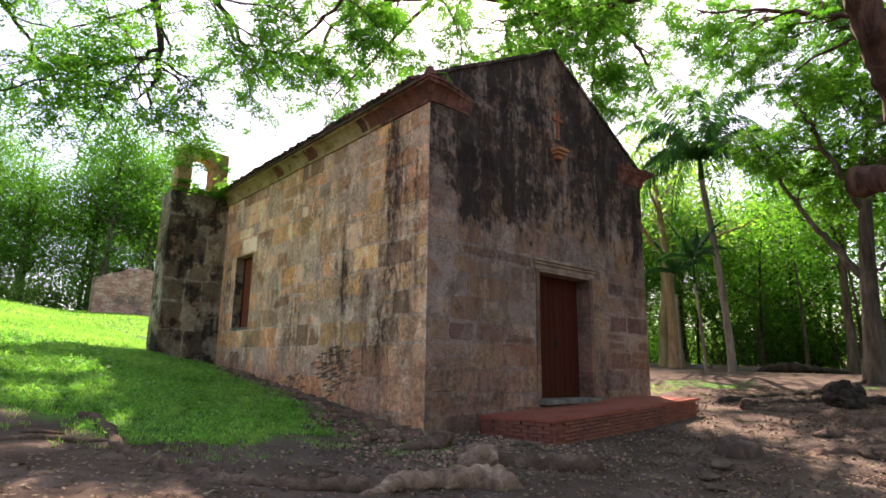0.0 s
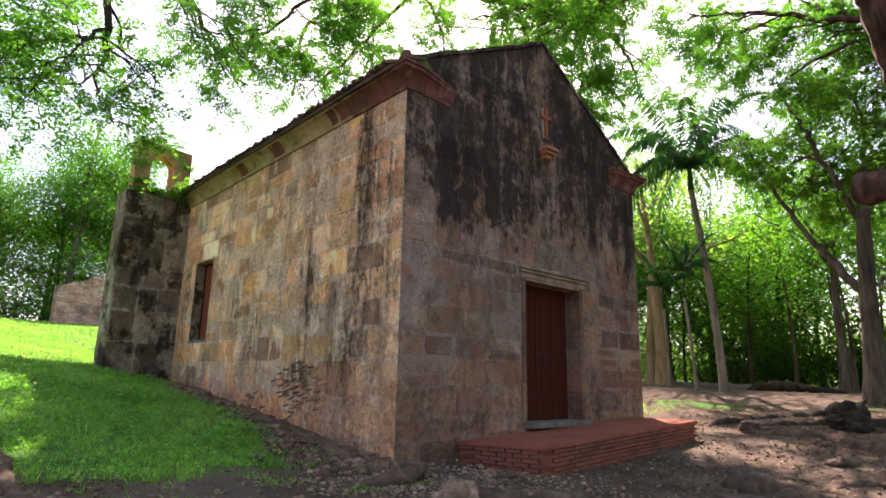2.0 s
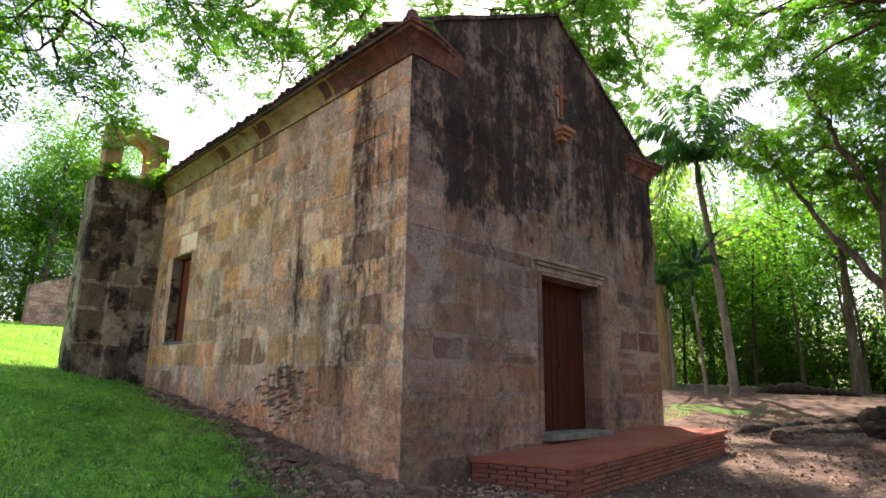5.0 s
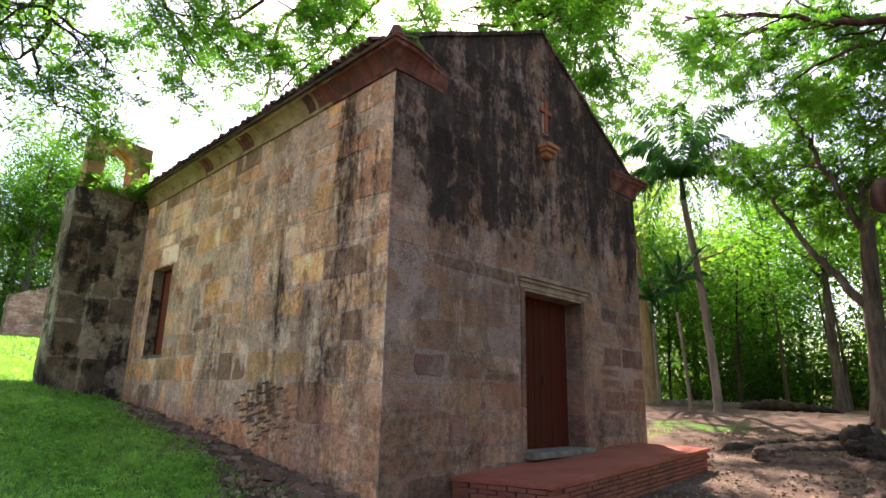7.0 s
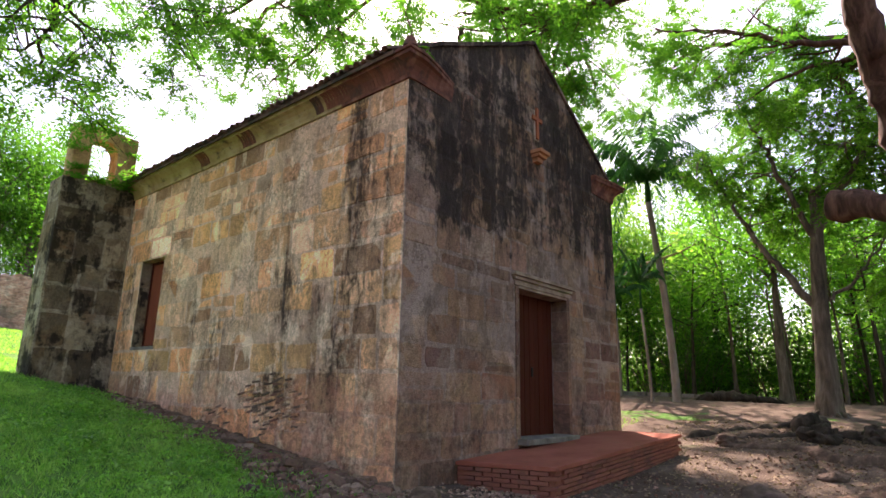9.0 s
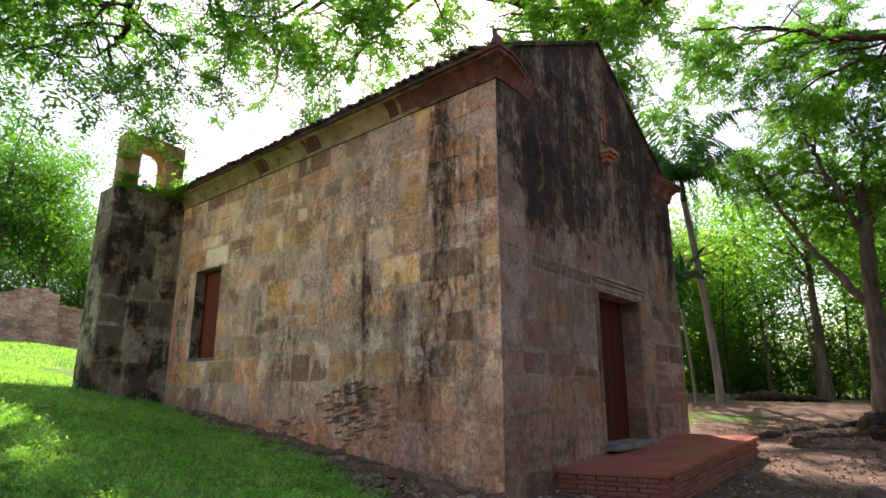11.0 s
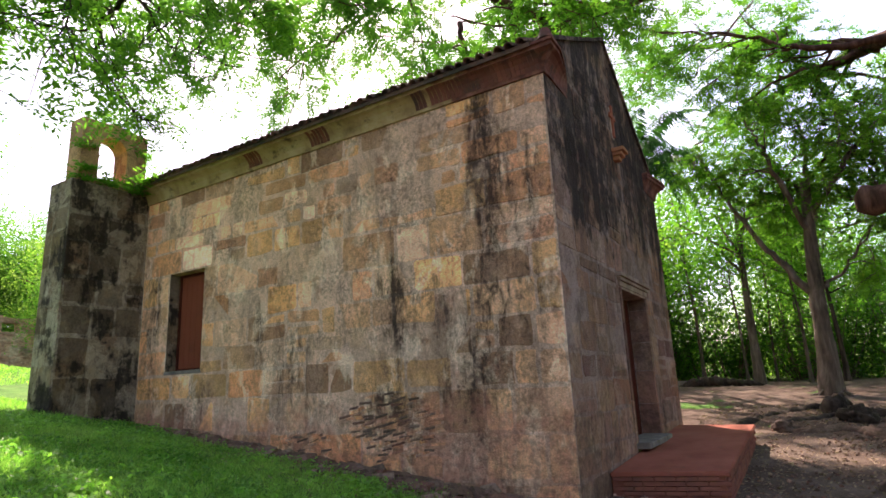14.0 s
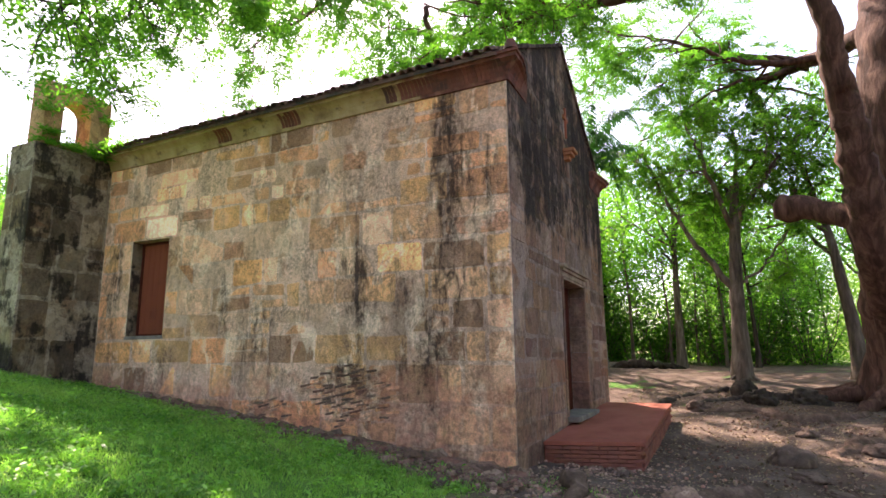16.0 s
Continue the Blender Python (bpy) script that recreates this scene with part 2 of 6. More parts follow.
M_SLAB = slab_mat()


def plaster_cornice():
    k = Mat("cornice_plaster", 0.9, spec=0.2)
    x, y, zz = k.z()
    c = k.ramp(k.noise(2.4, 5, 0.6), [(0.3, (0.2, 0.13, 0.065)), (0.5, (0.38, 0.27, 0.13)), (0.7, (0.47, 0.37, 0.22))])
    red = k.step(k.math("ADD", y, k.math("MULTIPLY", k.noise(2.6, 4), 2.4)), 8.6, 8.0)
    patch = k.step(k.noise(0.9, 3, 0.5, k.scaled(0.2, 1, 0.2)), 0.62, 0.66)
    red = k.math("MAXIMUM", red, patch)
    c = k.mix(red, c, k.ramp(k.noise(6, 5), [(0.35, (0.09, 0.038, 0.028)), (0.5, (0.17, 0.065, 0.045)), (0.65, (0.25, 0.12, 0.08))]))
    dark = k.step(k.noise(1.0, 5, 0.7, k.scaled(3, 3, 5)), 0.55, 0.7)
    c = k.mix(k.math("MULTIPLY", dark, 0.75), c, (0.05, 0.04, 0.032))
    return k.colour(c).bump(k.noise(22, 5, 0.6), 0.6, 0.02).m


M_CORNICE = plaster_cornice()


def tile_mat():
    k = Mat("roof_clay", 0.9, spec=0.2)
    c = k.ramp(k.random(), [(0.0, (0.17, 0.09, 0.06)), (0.5, (0.22, 0.13, 0.09)), (1.0, (0.12, 0.075, 0.055))])
    c = k.mix(k.step(k.noise(3, 5, 0.7), 0.42, 0.62), c, (0.05, 0.045, 0.035))
    return k.colour(c).bump(k.noise(30, 5), 0.5, 0.01).m


M_TILE = tile_mat()


def wood_mat(name, a, b, sx=1.0):
    k = Mat(name, 0.7, spec=0.12)
    g = k.noise(1.0, 6, 0.65, k.scaled(22 * sx, 22 * sx, 1.3), 0.4)
    c = k.mix(g, a, b)
    c = k.mix(k.math("MULTIPLY", k.random(), 0.35), c, a)
    c = k.mix(k.math("MULTIPLY", k.step(k.noise(2.3, 4), 0.5, 0.75), 0.35), c, (0.07, 0.03, 0.02))
    return k.colour(c).bump(g, 0.35, 0.006).m


M_DOOR = wood_mat("door_wood", (0.040, 0.009, 0.005), (0.12, 0.026, 0.012))
M_SHUTTER = wood_mat("shutter_wood", (0.16, 0.040, 0.020), (0.27, 0.075, 0.038))
M_IRON = Mat("iron", 0.6, 0.8).colour((0.03, 0.028, 0.026)).m


def sill_mat():
    k = Mat("sill_stone", 0.85)
    c = k.ramp(k.noise(5, 5, 0.6), [(0.3, (0.10, 0.088, 0.075)), (0.7, (0.26, 0.225, 0.185))])
    return k.colour(c).bump(k.noise(30, 5), 0.4, 0.01).m


M_SILL = sill_mat()


def lintel_mat():
    k = Mat("lintel_stone", 0.9)
    c = k.ramp(k.noise(3, 5, 0.6, k.scaled(1, 1, 2)), [(0.3, (0.14, 0.095, 0.065)), (0.5, (0.28, 0.20, 0.14)), (0.72, (0.42, 0.33, 0.245))])
    return k.colour(c).bump(k.noise(25, 5), 0.5, 0.012).m


M_LINTEL = lintel_mat()
M_CLAY = Mat("red_clay").colour((0.30, 0.085, 0.04)).m
M_CLAY2 = Mat("orange_clay").colour((0.40, 0.17, 0.08)).m


def ground_mat():
    k = Mat("earth_and_lawn", 0.95, spec=0.1)
    x, y, zz = k.z()
    earth = k.ramp(k.noise(1.4, 7, 0.68), [(0.3, (0.065, 0.038, 0.028)), (0.5, (0.105, 0.074, 0.056)), (0.72, (0.185, 0.138, 0.108))])
    earth = k.mix(k.math("MULTIPLY", k.step(k.voronoi(26), 0.25, 0.02), 0.5), earth, (0.10, 0.07, 0.045))
    earth = k.mix(k.math("MULTIPLY", k.step(k.noise(38, 4, 0.7), 0.55, 0.7), 0.45), earth, (0.30, 0.22, 0.16))
    grass = k.ramp(k.noise(3.0, 6, 0.6), [(0.3, (0.045, 0.12, 0.022)), (0.5, (0.075, 0.19, 0.034)), (0.7, (0.13, 0.26, 0.05))])
    grass = k.mix(k.math("MULTIPLY", k.step(k.noise(0.7, 6, 0.7), 0.48, 0.66), 0.5), grass, (0.09, 0.13, 0.03))
    grass = k.mix(0.6, grass, k.ramp(k.noise(22, 5, 0.7), [(0.3, 0.45), (0.7, 1.35)]), "MULTIPLY")
    # the lawn lies behind a wavering edge, well clear of the wall foot
    line = k.math("ADD", 5.35, k.math("MULTIPLY", k.math("MAXIMUM", k.math("SUBTRACT", 1.1, x), 0.0), 1.5))
    edge = k.math("SUBTRACT", y, line)
    edge = k.math("ADD", edge, k.math("MULTIPLY", k.math("SUBTRACT", k.noise(0.9, 6, 0.68), 0.5), 3.0))
    side = k.math("MINIMUM", k.math("ADD", 3.35, k.math("MULTIPLY", k.math("SUBTRACT", y, 5.5), 0.26)), 4.72)
    gone = k.math("ADD", k.math("SUBTRACT", x, side), k.math("MULTIPLY", k.math("SUBTRACT", k.noise(1.6, 6, 0.7), 0.5), 1.6))
    near = k.step(gone, 0.35, -0.25)
    lawn = k.math("MULTIPLY", k.step(edge, -0.1, 0.7), k.math("MAXIMUM", near, k.step(y, 15.0, 16.0)))
    bare = k.step(k.noise(1.1, 6, 0.65), 0.62, 0.7)
    lawn = k.math("MULTIPLY", lawn, k.math("SUBTRACT", 1.0, k.math("MULTIPLY", k.math("MULTIPLY", bare, k.step(y, 13.0, 10.0)), 0.5)))
    patch = k.math("MULTIPLY", k.step(k.noise(0.55, 5, 0.6), 0.60, 0.66), k.step(x, 11.5, 13.0))
    wood = k.math("MULTIPLY", k.step(x, 26, 34), 0.6)
    c = k.mix(k.math("MAXIMUM", k.math("MAXIMUM", lawn, patch), wood), earth, grass)
    return k.colour(c).bump(k.noise(16, 7, 0.7), 0.8, 0.04).m


M_GROUND = ground_mat()


def bark_mat(name, a, b, c3, s=1.0):
    k = Mat(name, 0.92, spec=0.15)
    v = k.noise(1.0, 6, 0.65, k.scaled(6 * s, 6 * s, 1.1 * s), 0.5)
    c = k.ramp(v, [(0.3, a), (0.5, b), (0.7, c3)])
    c = k.mix(k.math("MULTIPLY", k.step(k.noise(1.1, 4, 0.6), 0.5, 0.7), 0.5), c, a)
    return k.colour(c).bump(v, 0.8, 0.04).m


M_BARK = bark_mat("bark_grey", (0.045, 0.036, 0.028), (0.115, 0.09, 0.068), (0.2, 0.165, 0.13))
M_BARK_RED = bark_mat("bark_red", (0.026, 0.013, 0.009), (0.085, 0.042, 0.028), (0.17, 0.092, 0.064))
M_BARK_DARK = bark_mat("bark_dark", (0.018, 0.014, 0.010), (0.05, 0.038, 0.028), (0.09, 0.07, 0.05))
M_BARK_PALE = bark_mat("bark_pale", (0.16, 0.10, 0.055), (0.27, 0.19, 0.11), (0.36, 0.29, 0.2))
M_PALM = bark_mat("palm_bark", (0.10, 0.085, 0.07), (0.19, 0.165, 0.14), (0.28, 0.25, 0.22), 0.6)


def root_mat(name="root_bark", g=1.0):
    k = Mat(name, 0.92, spec=0.15)
    v = k.noise(4.0, 7, 0.68, None, 0.8)
    c = k.ramp(v, [(0.3, (0.055 * g, 0.034 * g, 0.025 * g)), (0.5, (0.13 * g, 0.082 * g, 0.057 * g)), (0.72, (0.26 * g, 0.18 * g, 0.13 * g))])
    c = k.mix(k.math("MULTIPLY", k.step(k.noise(28, 5, 0.7), 0.5, 0.65), 0.5), c, (0.05, 0.035, 0.026))
    return k.colour(c).bump(k.noise(14, 7, 0.7), 0.8, 0.03).m


M_ROOT = root_mat()
# brightened root bark: a sun patch on one root and rock, put into colour
M_ROOT_PALE = root_mat("root_sunlit", 2.4)


def leaf_mat(name, stops, trans=0.5, gloss=0.65, tuft=0.0):
    k = Mat(name, gloss, spec=0.2)
    c = k.ramp(k.island(), stops)
    c = k.mix(0.35, c, k.ramp(k.noise(0.6, 3), [(0.35, stops[0][1]), (0.65, stops[-1][1])]))
    if tuft:
        c = k.mix(tuft, c, k.ramp(k.noise(5.5, 5, 0.72), [(0.38, (0.3, 0.34, 0.4)), (0.62, (1.7, 1.6, 1.5))]), "MULTIPLY")
    k.colour(c)
    tr = k.n("ShaderNodeBsdfTranslucent")
    k.put(tr.inputs[0], k.mix(1.0, c, (1.9, 2.6, 1.0), "MULTIPLY"))
    mx = k.n("ShaderNodeMixShader")
    mx.inputs[0].default_value = trans
    k.t.links.new(k.b.outputs[0], mx.inputs[1])
    k.t.links.new(tr.outputs[0], mx.inputs[2])
    k.t.links.new(mx.outputs[0], k.t.nodes["Material Output"].inputs[0])
    return k.m


M_LEAF = leaf_mat("leaf_feathery", [(0.0, (0.026, 0.095, 0.020)), (0.5, (0.05, 0.15, 0.025)), (1.0, (0.105, 0.20, 0.034))], 0.58)
M_LEAF_DARK = leaf_mat("leaf_dark", [(0.0, (0.02, 0.06, 0.014)), (0.5, (0.035, 0.09, 0.018)), (1.0, (0.06, 0.12, 0.022))], 0.4)
M_LEAF_LIGHT = leaf_mat("leaf_light", [(0.0, (0.036, 0.12, 0.022)), (0.5, (0.07, 0.175, 0.028)), (1.0, (0.14, 0.23, 0.045))], 0.65)
# yellower, brighter leaf copy: the background's sunlight is put into its colour
M_LEAF_FAR = leaf_mat("leaf_sunlit", [(0.0, (0.07, 0.14, 0.04)), (0.5, (0.13, 0.20, 0.05)), (1.0, (0.20, 0.26, 0.09))], 0.7)
M_PALM_LEAF = leaf_mat("leaf_palm", [(0.0, (0.012, 0.055, 0.022)), (1.0, (0.035, 0.11, 0.035))], 0.3, 0.6)
M_GRASS = leaf_mat("grass_blade", [(0.0, (0.065, 0.18, 0.04)), (0.6, (0.125, 0.29, 0.065)), (1.0, (0.29, 0.37, 0.14))], 0.5, 0.5, 0.4)
M_CLOVER = leaf_mat("clover", [(0.0, (0.04, 0.14, 0.03)), (0.6, (0.11, 0.29, 0.055)), (1.0, (0.24, 0.4, 0.11))], 0.45, 0.45, 0.5)
M_LITTER = leaf_mat("dry_leaf", [(0.0, (0.09, 0.05, 0.03)), (0.5, (0.2, 0.13, 0.08)), (1.0, (0.34, 0.26, 0.18))], 0.1, 0.8)


def rock_mat():
    k = Mat("rock", 0.92)
    c = k.ramp(k.noise(5, 6, 0.65), [(0.3, (0.05, 0.033, 0.025)), (0.55, (0.12, 0.078, 0.056)), (0.75, (0.22, 0.155, 0.115))])
    return k.colour(c).bump(k.noise(14, 6, 0.65), 0.8, 0.03).m


M_ROCK = rock_mat()


def rubble_mat(name="rubble", g=1.0):
    k = Mat(name, 0.95, spec=0.15)
    r = k.math("FRACT", k.math("ADD", k.island(), k.random()))
    c = k.ramp(r, [(0.0, (0.10, 0.06, 0.042)), (0.3, (0.21, 0.125, 0.088)), (0.55, (0.14, 0.092, 0.066)), (0.8, (0.30, 0.20, 0.14)), (1.0, (0.22, 0.10, 0.07))])
    c = k.mix(k.math("MULTIPLY", k.step(k.noise(18, 5, 0.7), 0.45, 0.65), 0.6), c, (0.05, 0.036, 0.028))
    c = k.mix(1.0, c, (g, g, g), "MULTIPLY")
    return k.colour(c).bump(k.noise(40, 5, 0.7), 0.7, 0.015).m


M_RUBBLE = rubble_mat()
M_CHIP = rubble_mat("stone_chips", 1.9)


def ruin_mat(name):
    k = Mat(name, 0.92)
    x, y, zz = k.z()
    rows = k.math("FRACT", k.math("MULTIPLY", zz, 5.0))
    c = k.ramp(k.noise(1.0, 6, 0.65, k.scaled(1.6, 1.6, 3.0)), [(0.3, (0.30, 0.14, 0.10)), (0.5, (0.52, 0.28, 0.21)), (0.7, (0.66, 0.48, 0.38))])
    c = k.mix(0.8, c, k.ramp(k.noise(1.0, 5, 0.7, k.scaled(5, 5, 10)), [(0.35, 0.45), (0.65, 1.5)]), "MULTIPLY")
    c = k.mix(k.math("MULTIPLY", k.step(rows, 0.2, 0.05), 0.35), c, (0.36, 0.28, 0.22))
    c = k.mix(k.math("MULTIPLY", k.step(k.noise(0.7, 5, 0.6), 0.52, 0.66), 0.7), c, (0.09, 0.075, 0.06))
    return k.colour(c).bump(k.noise(6, 6, 0.7), 0.9, 0.08).m


M_RUIN = ruin_mat("ruin_brick")


# ---- mesh helpers ----
def mesh_of(name, verts, faces, material, smooth=False):
    me = bpy.data.meshes.new(name)
    me.from_pydata([tuple(v) for v in verts] if not isinstance(verts, np.ndarray) else verts.tolist(), [], faces if isinstance(faces, list) else faces.tolist())
    me.materials.append(material)
    if smooth:
        me.polygons.foreach_set("use_smooth", [True] * len(me.polygons))
    me.update()
    return me


def part(name, bm, material, parent, label=""):
    """One mesh object under a thing or a part; bm is a bmesh or a ready mesh."""
    if isinstance(bm, bmesh.types.BMesh):
        me = bpy.data.meshes.new(name)
        bmesh.ops.recalc_face_normals(bm, faces=bm.faces[:])
        bm.to_mesh(me)
        bm.free()
        me.materials.append(material)
    else:
        me = bm
    ob = new(name, me)
    ob.parent = parent
    if label:
        ob["label"] = label
    return ob


def thing(name, label, category, group="", kind="", at=(0, 0, 0)):
    ob = new(name)
    ob.location = at
    return tagged(ob, label, category, group, kind)


def box(bm, x0, y0, z0, x1, y1, z1, bevel=0.0):
    r = bmesh.ops.create_cube(bm, size=1.0)
    vs = r["verts"]
    bmesh.ops.scale(bm, vec=(x1 - x0, y1 - y0, z1 - z0), verts=vs)
    bmesh.ops.translate(bm, vec=((x0 + x1) / 2, (y0 + y1) / 2, (z0 + z1) / 2), verts=vs)
    if bevel:
        es = {e for v in vs for e in v.link_edges}
        bmesh.ops.bevel(bm, geom=list(es), offset=bevel, segments=2, profile=0.6, affect="EDGES")
    return vs


def prism(bm, poly, axis, a, b):
    """Extrude a polygon given in the two other axes from a to b along axis ('x' or 'y')."""
    def at(p, q):
        return (q, p[0], p[1]) if axis == "x" else (p[0], q, p[1])
    lo = [bm.verts.new(at(p, a)) for p in poly]
    hi = [bm.verts.new(at(p, b)) for p in poly]
    n = len(poly)
    bm.faces.new(lo)
    bm.faces.new(hi[::-1])
    for i in range(n):
        bm.faces.new((lo[i], hi[i], hi[(i + 1) % n], lo[(i + 1) % n]))


class Tubes:
    """Collects tapered tubes into one mesh."""

    def __init__(self):
        self.v, self.f = [], []

    def add(self, pts, radii, sides=7, wobble=0.0, rng=None, gnarl=0.0, freq=4.0):
        pts = [Vector(p) for p in pts]
        base = len(self.v)
        up = Vector((0.31, 0.52, 0.79))
        for i, p in enumerate(pts):
            d = (pts[min(i + 1, len(pts) - 1)] - pts[max(i - 1, 0)]).normalized()
            a = d.cross(up)
            if a.length < 0.1:
                a = d.cross(Vector((1, 0, 0)))
            a.normalize()
            b = d.cross(a)
            for s in range(sides):
                th = 2 * math.pi * s / sides
                r = radii[i] * (1 + (rng.uniform(-wobble, wobble) if wobble else 0))
                w = a * math.cos(th) + b * math.sin(th)
                if gnarl:
                    r *= 1 + gnarl * (noise.noise((p + w * r) * freq) + 0.5 * noise.noise((p + w * r) * freq * 2.7))
                self.v.append(p + w * r)
        for i in range(len(pts) - 1):
            for s in range(sides):
                j = (s + 1) % sides
                self.f.append((base + i * sides + s, base + i * sides + j, base + (i + 1) * sides + j, base + (i + 1) * sides + s))
        self.f.append(tuple(base + s for s in range(sides))[::-1])
        top = base + (len(pts) - 1) * sides
        self.f.append(tuple(top + s for s in range(sides)))

    def mesh(self, name, material):
        return mesh_of(name, self.v, self.f, material, True)


def spline(ctrl, n):
    """Points along a Catmull-Rom curve."""
    c = [Vector(p) for p in ctrl]
    c = [c[0] * 2 - c[1]] + c + [c[-1] * 2 - c[-2]]
    out = []
    segs = len(c) - 3
    for i in range(n):
        u = i / (n - 1) * segs
        k = min(int(u), segs - 1)
        t = u - k
        p0, p1, p2, p3 = c[k:k + 4]
        out.append(0.5 * ((2 * p1) + (p2 - p0) * t + (2 * p0 - 5 * p1 + 4 * p2 - p3) * t * t + (3 * p1 - p0 - 3 * p2 + p3) * t ** 3))
    return out


def unit(rng, flat=1.0):
    v = Vector((rng.gauss(0, 1), rng.gauss(0, 1), rng.gauss(0, 1) * flat))
    return v.normalized() if v.length > 1e-6 else Vector((0, 0, 1))


def sprays(name, centres, dirs, seed, pairs, length, leaf, width, material, droop=0.35):
    """Feathery compound leaves: leaflets in two rows along drooping stalks, as one mesh."""
    rs = np.random.RandomState(seed)
    c = np.array([tuple(p) for p in centres], float)
    d = np.array([tuple(p) for p in dirs], float)
    n = len(c)
    d /= np.linalg.norm(d, axis=1)[:, None] + 1e-9
    side = np.cross(d, np.array([0, 0, 1.0]) + rs.normal(0, 0.35, (n, 3)))
    side /= np.linalg.norm(side, axis=1)[:, None] + 1e-9
    nor = np.cross(side, d)
    L = length * rs.uniform(0.6, 1.25, n)
    u = (np.arange(pairs) + 0.6) / pairs
    # n, pairs, sign
    along = c[:, None, :] + d[:, None, :] * (L[:, None] * u)[:, :, None]
    along[:, :, 2] -= droop * (L[:, None] * u ** 2)
    taper = np.sin(np.pi * (0.12 + 0.8 * u))
    quads = []
    for sgn in (-1, 1):
        jit = rs.normal(0, 0.28, (n, pairs, 3))
        out = side[:, None, :] * sgn * 0.85 + d[:, None, :] * 0.45 + jit
        out /= np.linalg.norm(out, axis=2)[:, :, None]
        ll = leaf * taper[None, :, None] * rs.uniform(0.7, 1.3, (n, pairs, 1))
        w = np.cross(out, nor[:, None, :] + rs.normal(0, 0.3, (n, pairs, 3)))
        w /= np.linalg.norm(w, axis=2)[:, :, None] + 1e-9
        ww = width * taper[None, :, None] * 0.5
        p0 = along
        p1 = along + out * ll * 0.5 + w * ww
        p2 = along + out * ll
        p3 = along + out * ll * 0.5 - w * ww
        quads.append(np.stack([p0, p1, p2, p3], 2).reshape(-1, 3))
    v = np.concatenate(quads)
    f = np.arange(len(v)).reshape(-1, 4)
    return mesh_of(name, v, f, material)


def leaves(name, centres, seed, size, material, per=10, spread=0.5, flat=0.6):
    """Broad single leaves scattered in clumps, as one mesh."""
    rs = np.random.RandomState(seed)
    c = np.repeat(np.array([tuple(p) for p in centres], float), per, axis=0)
    n = len(c)
    c = c + rs.normal(0, 1, (n, 3)) * np.array([spread, spread, spread * flat])
    d = rs.normal(0, 1, (n, 3)) * np.array([1, 1, 0.5]) - np.array([0, 0, 0.35])
    d /= np.linalg.norm(d, axis=1)[:, None]
    w = np.cross(d, rs.normal(0, 1, (n, 3)) * 0.5 + np.array([0, 0, 1.0]))
    w /= np.linalg.norm(w, axis=1)[:, None] + 1e-9
    s = size * rs.uniform(0.5, 1.4, (n, 1))
    v = np.stack([c, c + d * s * 0.45 + w * s * 0.24, c + d * s, c + d * s * 0.45 - w * s * 0.24], 1).reshape(-1, 3)
    return mesh_of(name, v, np.arange(len(v)).reshape(-1, 4), material)


# ---- ground ----
def smooth(t):
    t = min(max(t, 0.0), 1.0)
    return t * t * (3 - 2 * t)


def height(x, y):
    a = 0.118 * (y - 5.2) if y > 5.2 else 0.055 * (y - 5.2)
    if y > 44:
        a = 0.118 * 38.8 + 0.04 * (y - 44)
    if x < 5.0:
        g = min(max(0.03 + 0.0135 * (y - 3), -0.03), 0.18)
        return a + g * 9.0 * (1 - math.exp(-(5.0 - x) / 9.0))
    fade = 1 - 0.75 * smooth((x - 8) / 12)
    return a * fade + 1.05 * smooth((x - 6.0) / 16.0) + 0.012 * max(0.0, min(x, 80.0) - 22.0)


def rough_height(x, y):
    d = max(abs(x - 3), abs(y - 5))
    k = 1.0 if d < 40 else 0.0
    n = noise.noise((x * 0.55, y * 0.55, 3.1)) * 0.05 + noise.noise((x * 2.1, y * 2.1, 7.7)) * 0.018 + noise.noise((x * 6, y * 6, 1.7)) * 0.008
    return height(x, y) + n * k


def axis_steps(lo, hi, near0, near1, fine):
    out, p = [], near0
    while p <= near1:
        out.append(p)
        p += fine
    s = fine
    while out[-1] < hi:
        s *= 1.12
        out.append(min(out[-1] + s, hi))
    s = fine
    while out[0] > lo:
        s *= 1.12
        out.insert(0, max(out[0] - s, lo))
    return out


def build_ground():
    xs = axis_steps(-900, 900, -6, 20, 0.14)
    ys = axis_steps(-900, 900, -6, 16, 0.14)
    v = [(x, y, rough_height(x, y)) for y in ys for x in xs]
    w = len(xs)
    f = [(j * w + i, j * w + i + 1, (j + 1) * w + i + 1, (j + 1) * w + i) for j in range(len(ys) - 1) for i in range(w - 1)]
    ob = new("ground", mesh_of("ground", v, f, M_GROUND, True))
    tagged(ob, "bare brown earth with roots giving way to a sloping green lawn", "ground", kind="structure")


build_ground()

# ---- chapel ----
X0, X1, Y0, Y1 = 5.0, 11.6, 5.65, 14.2
EAVE, THICK = 5.5, 0.6
XM = 8.36
GL, GR, APEX = 5.97, 5.74, 7.70
DOOR = (7.76, 9.38, 0.52, 2.94)
WINDOW = (12.36, 13.36, 1.98, 3.8)

chapel = thing("chapel", "small weathered stone chapel with black-stained gable and clay tile roof", "chapel", at=(XM, Y0, 0.3))
chapel_inv = Matrix.Translation((-XM, -Y0, -0.3))


def under(ob):
    """Keep a part's place when its parent is a moved Empty."""
    ob.matrix_parent_inverse = chapel_inv
    return ob


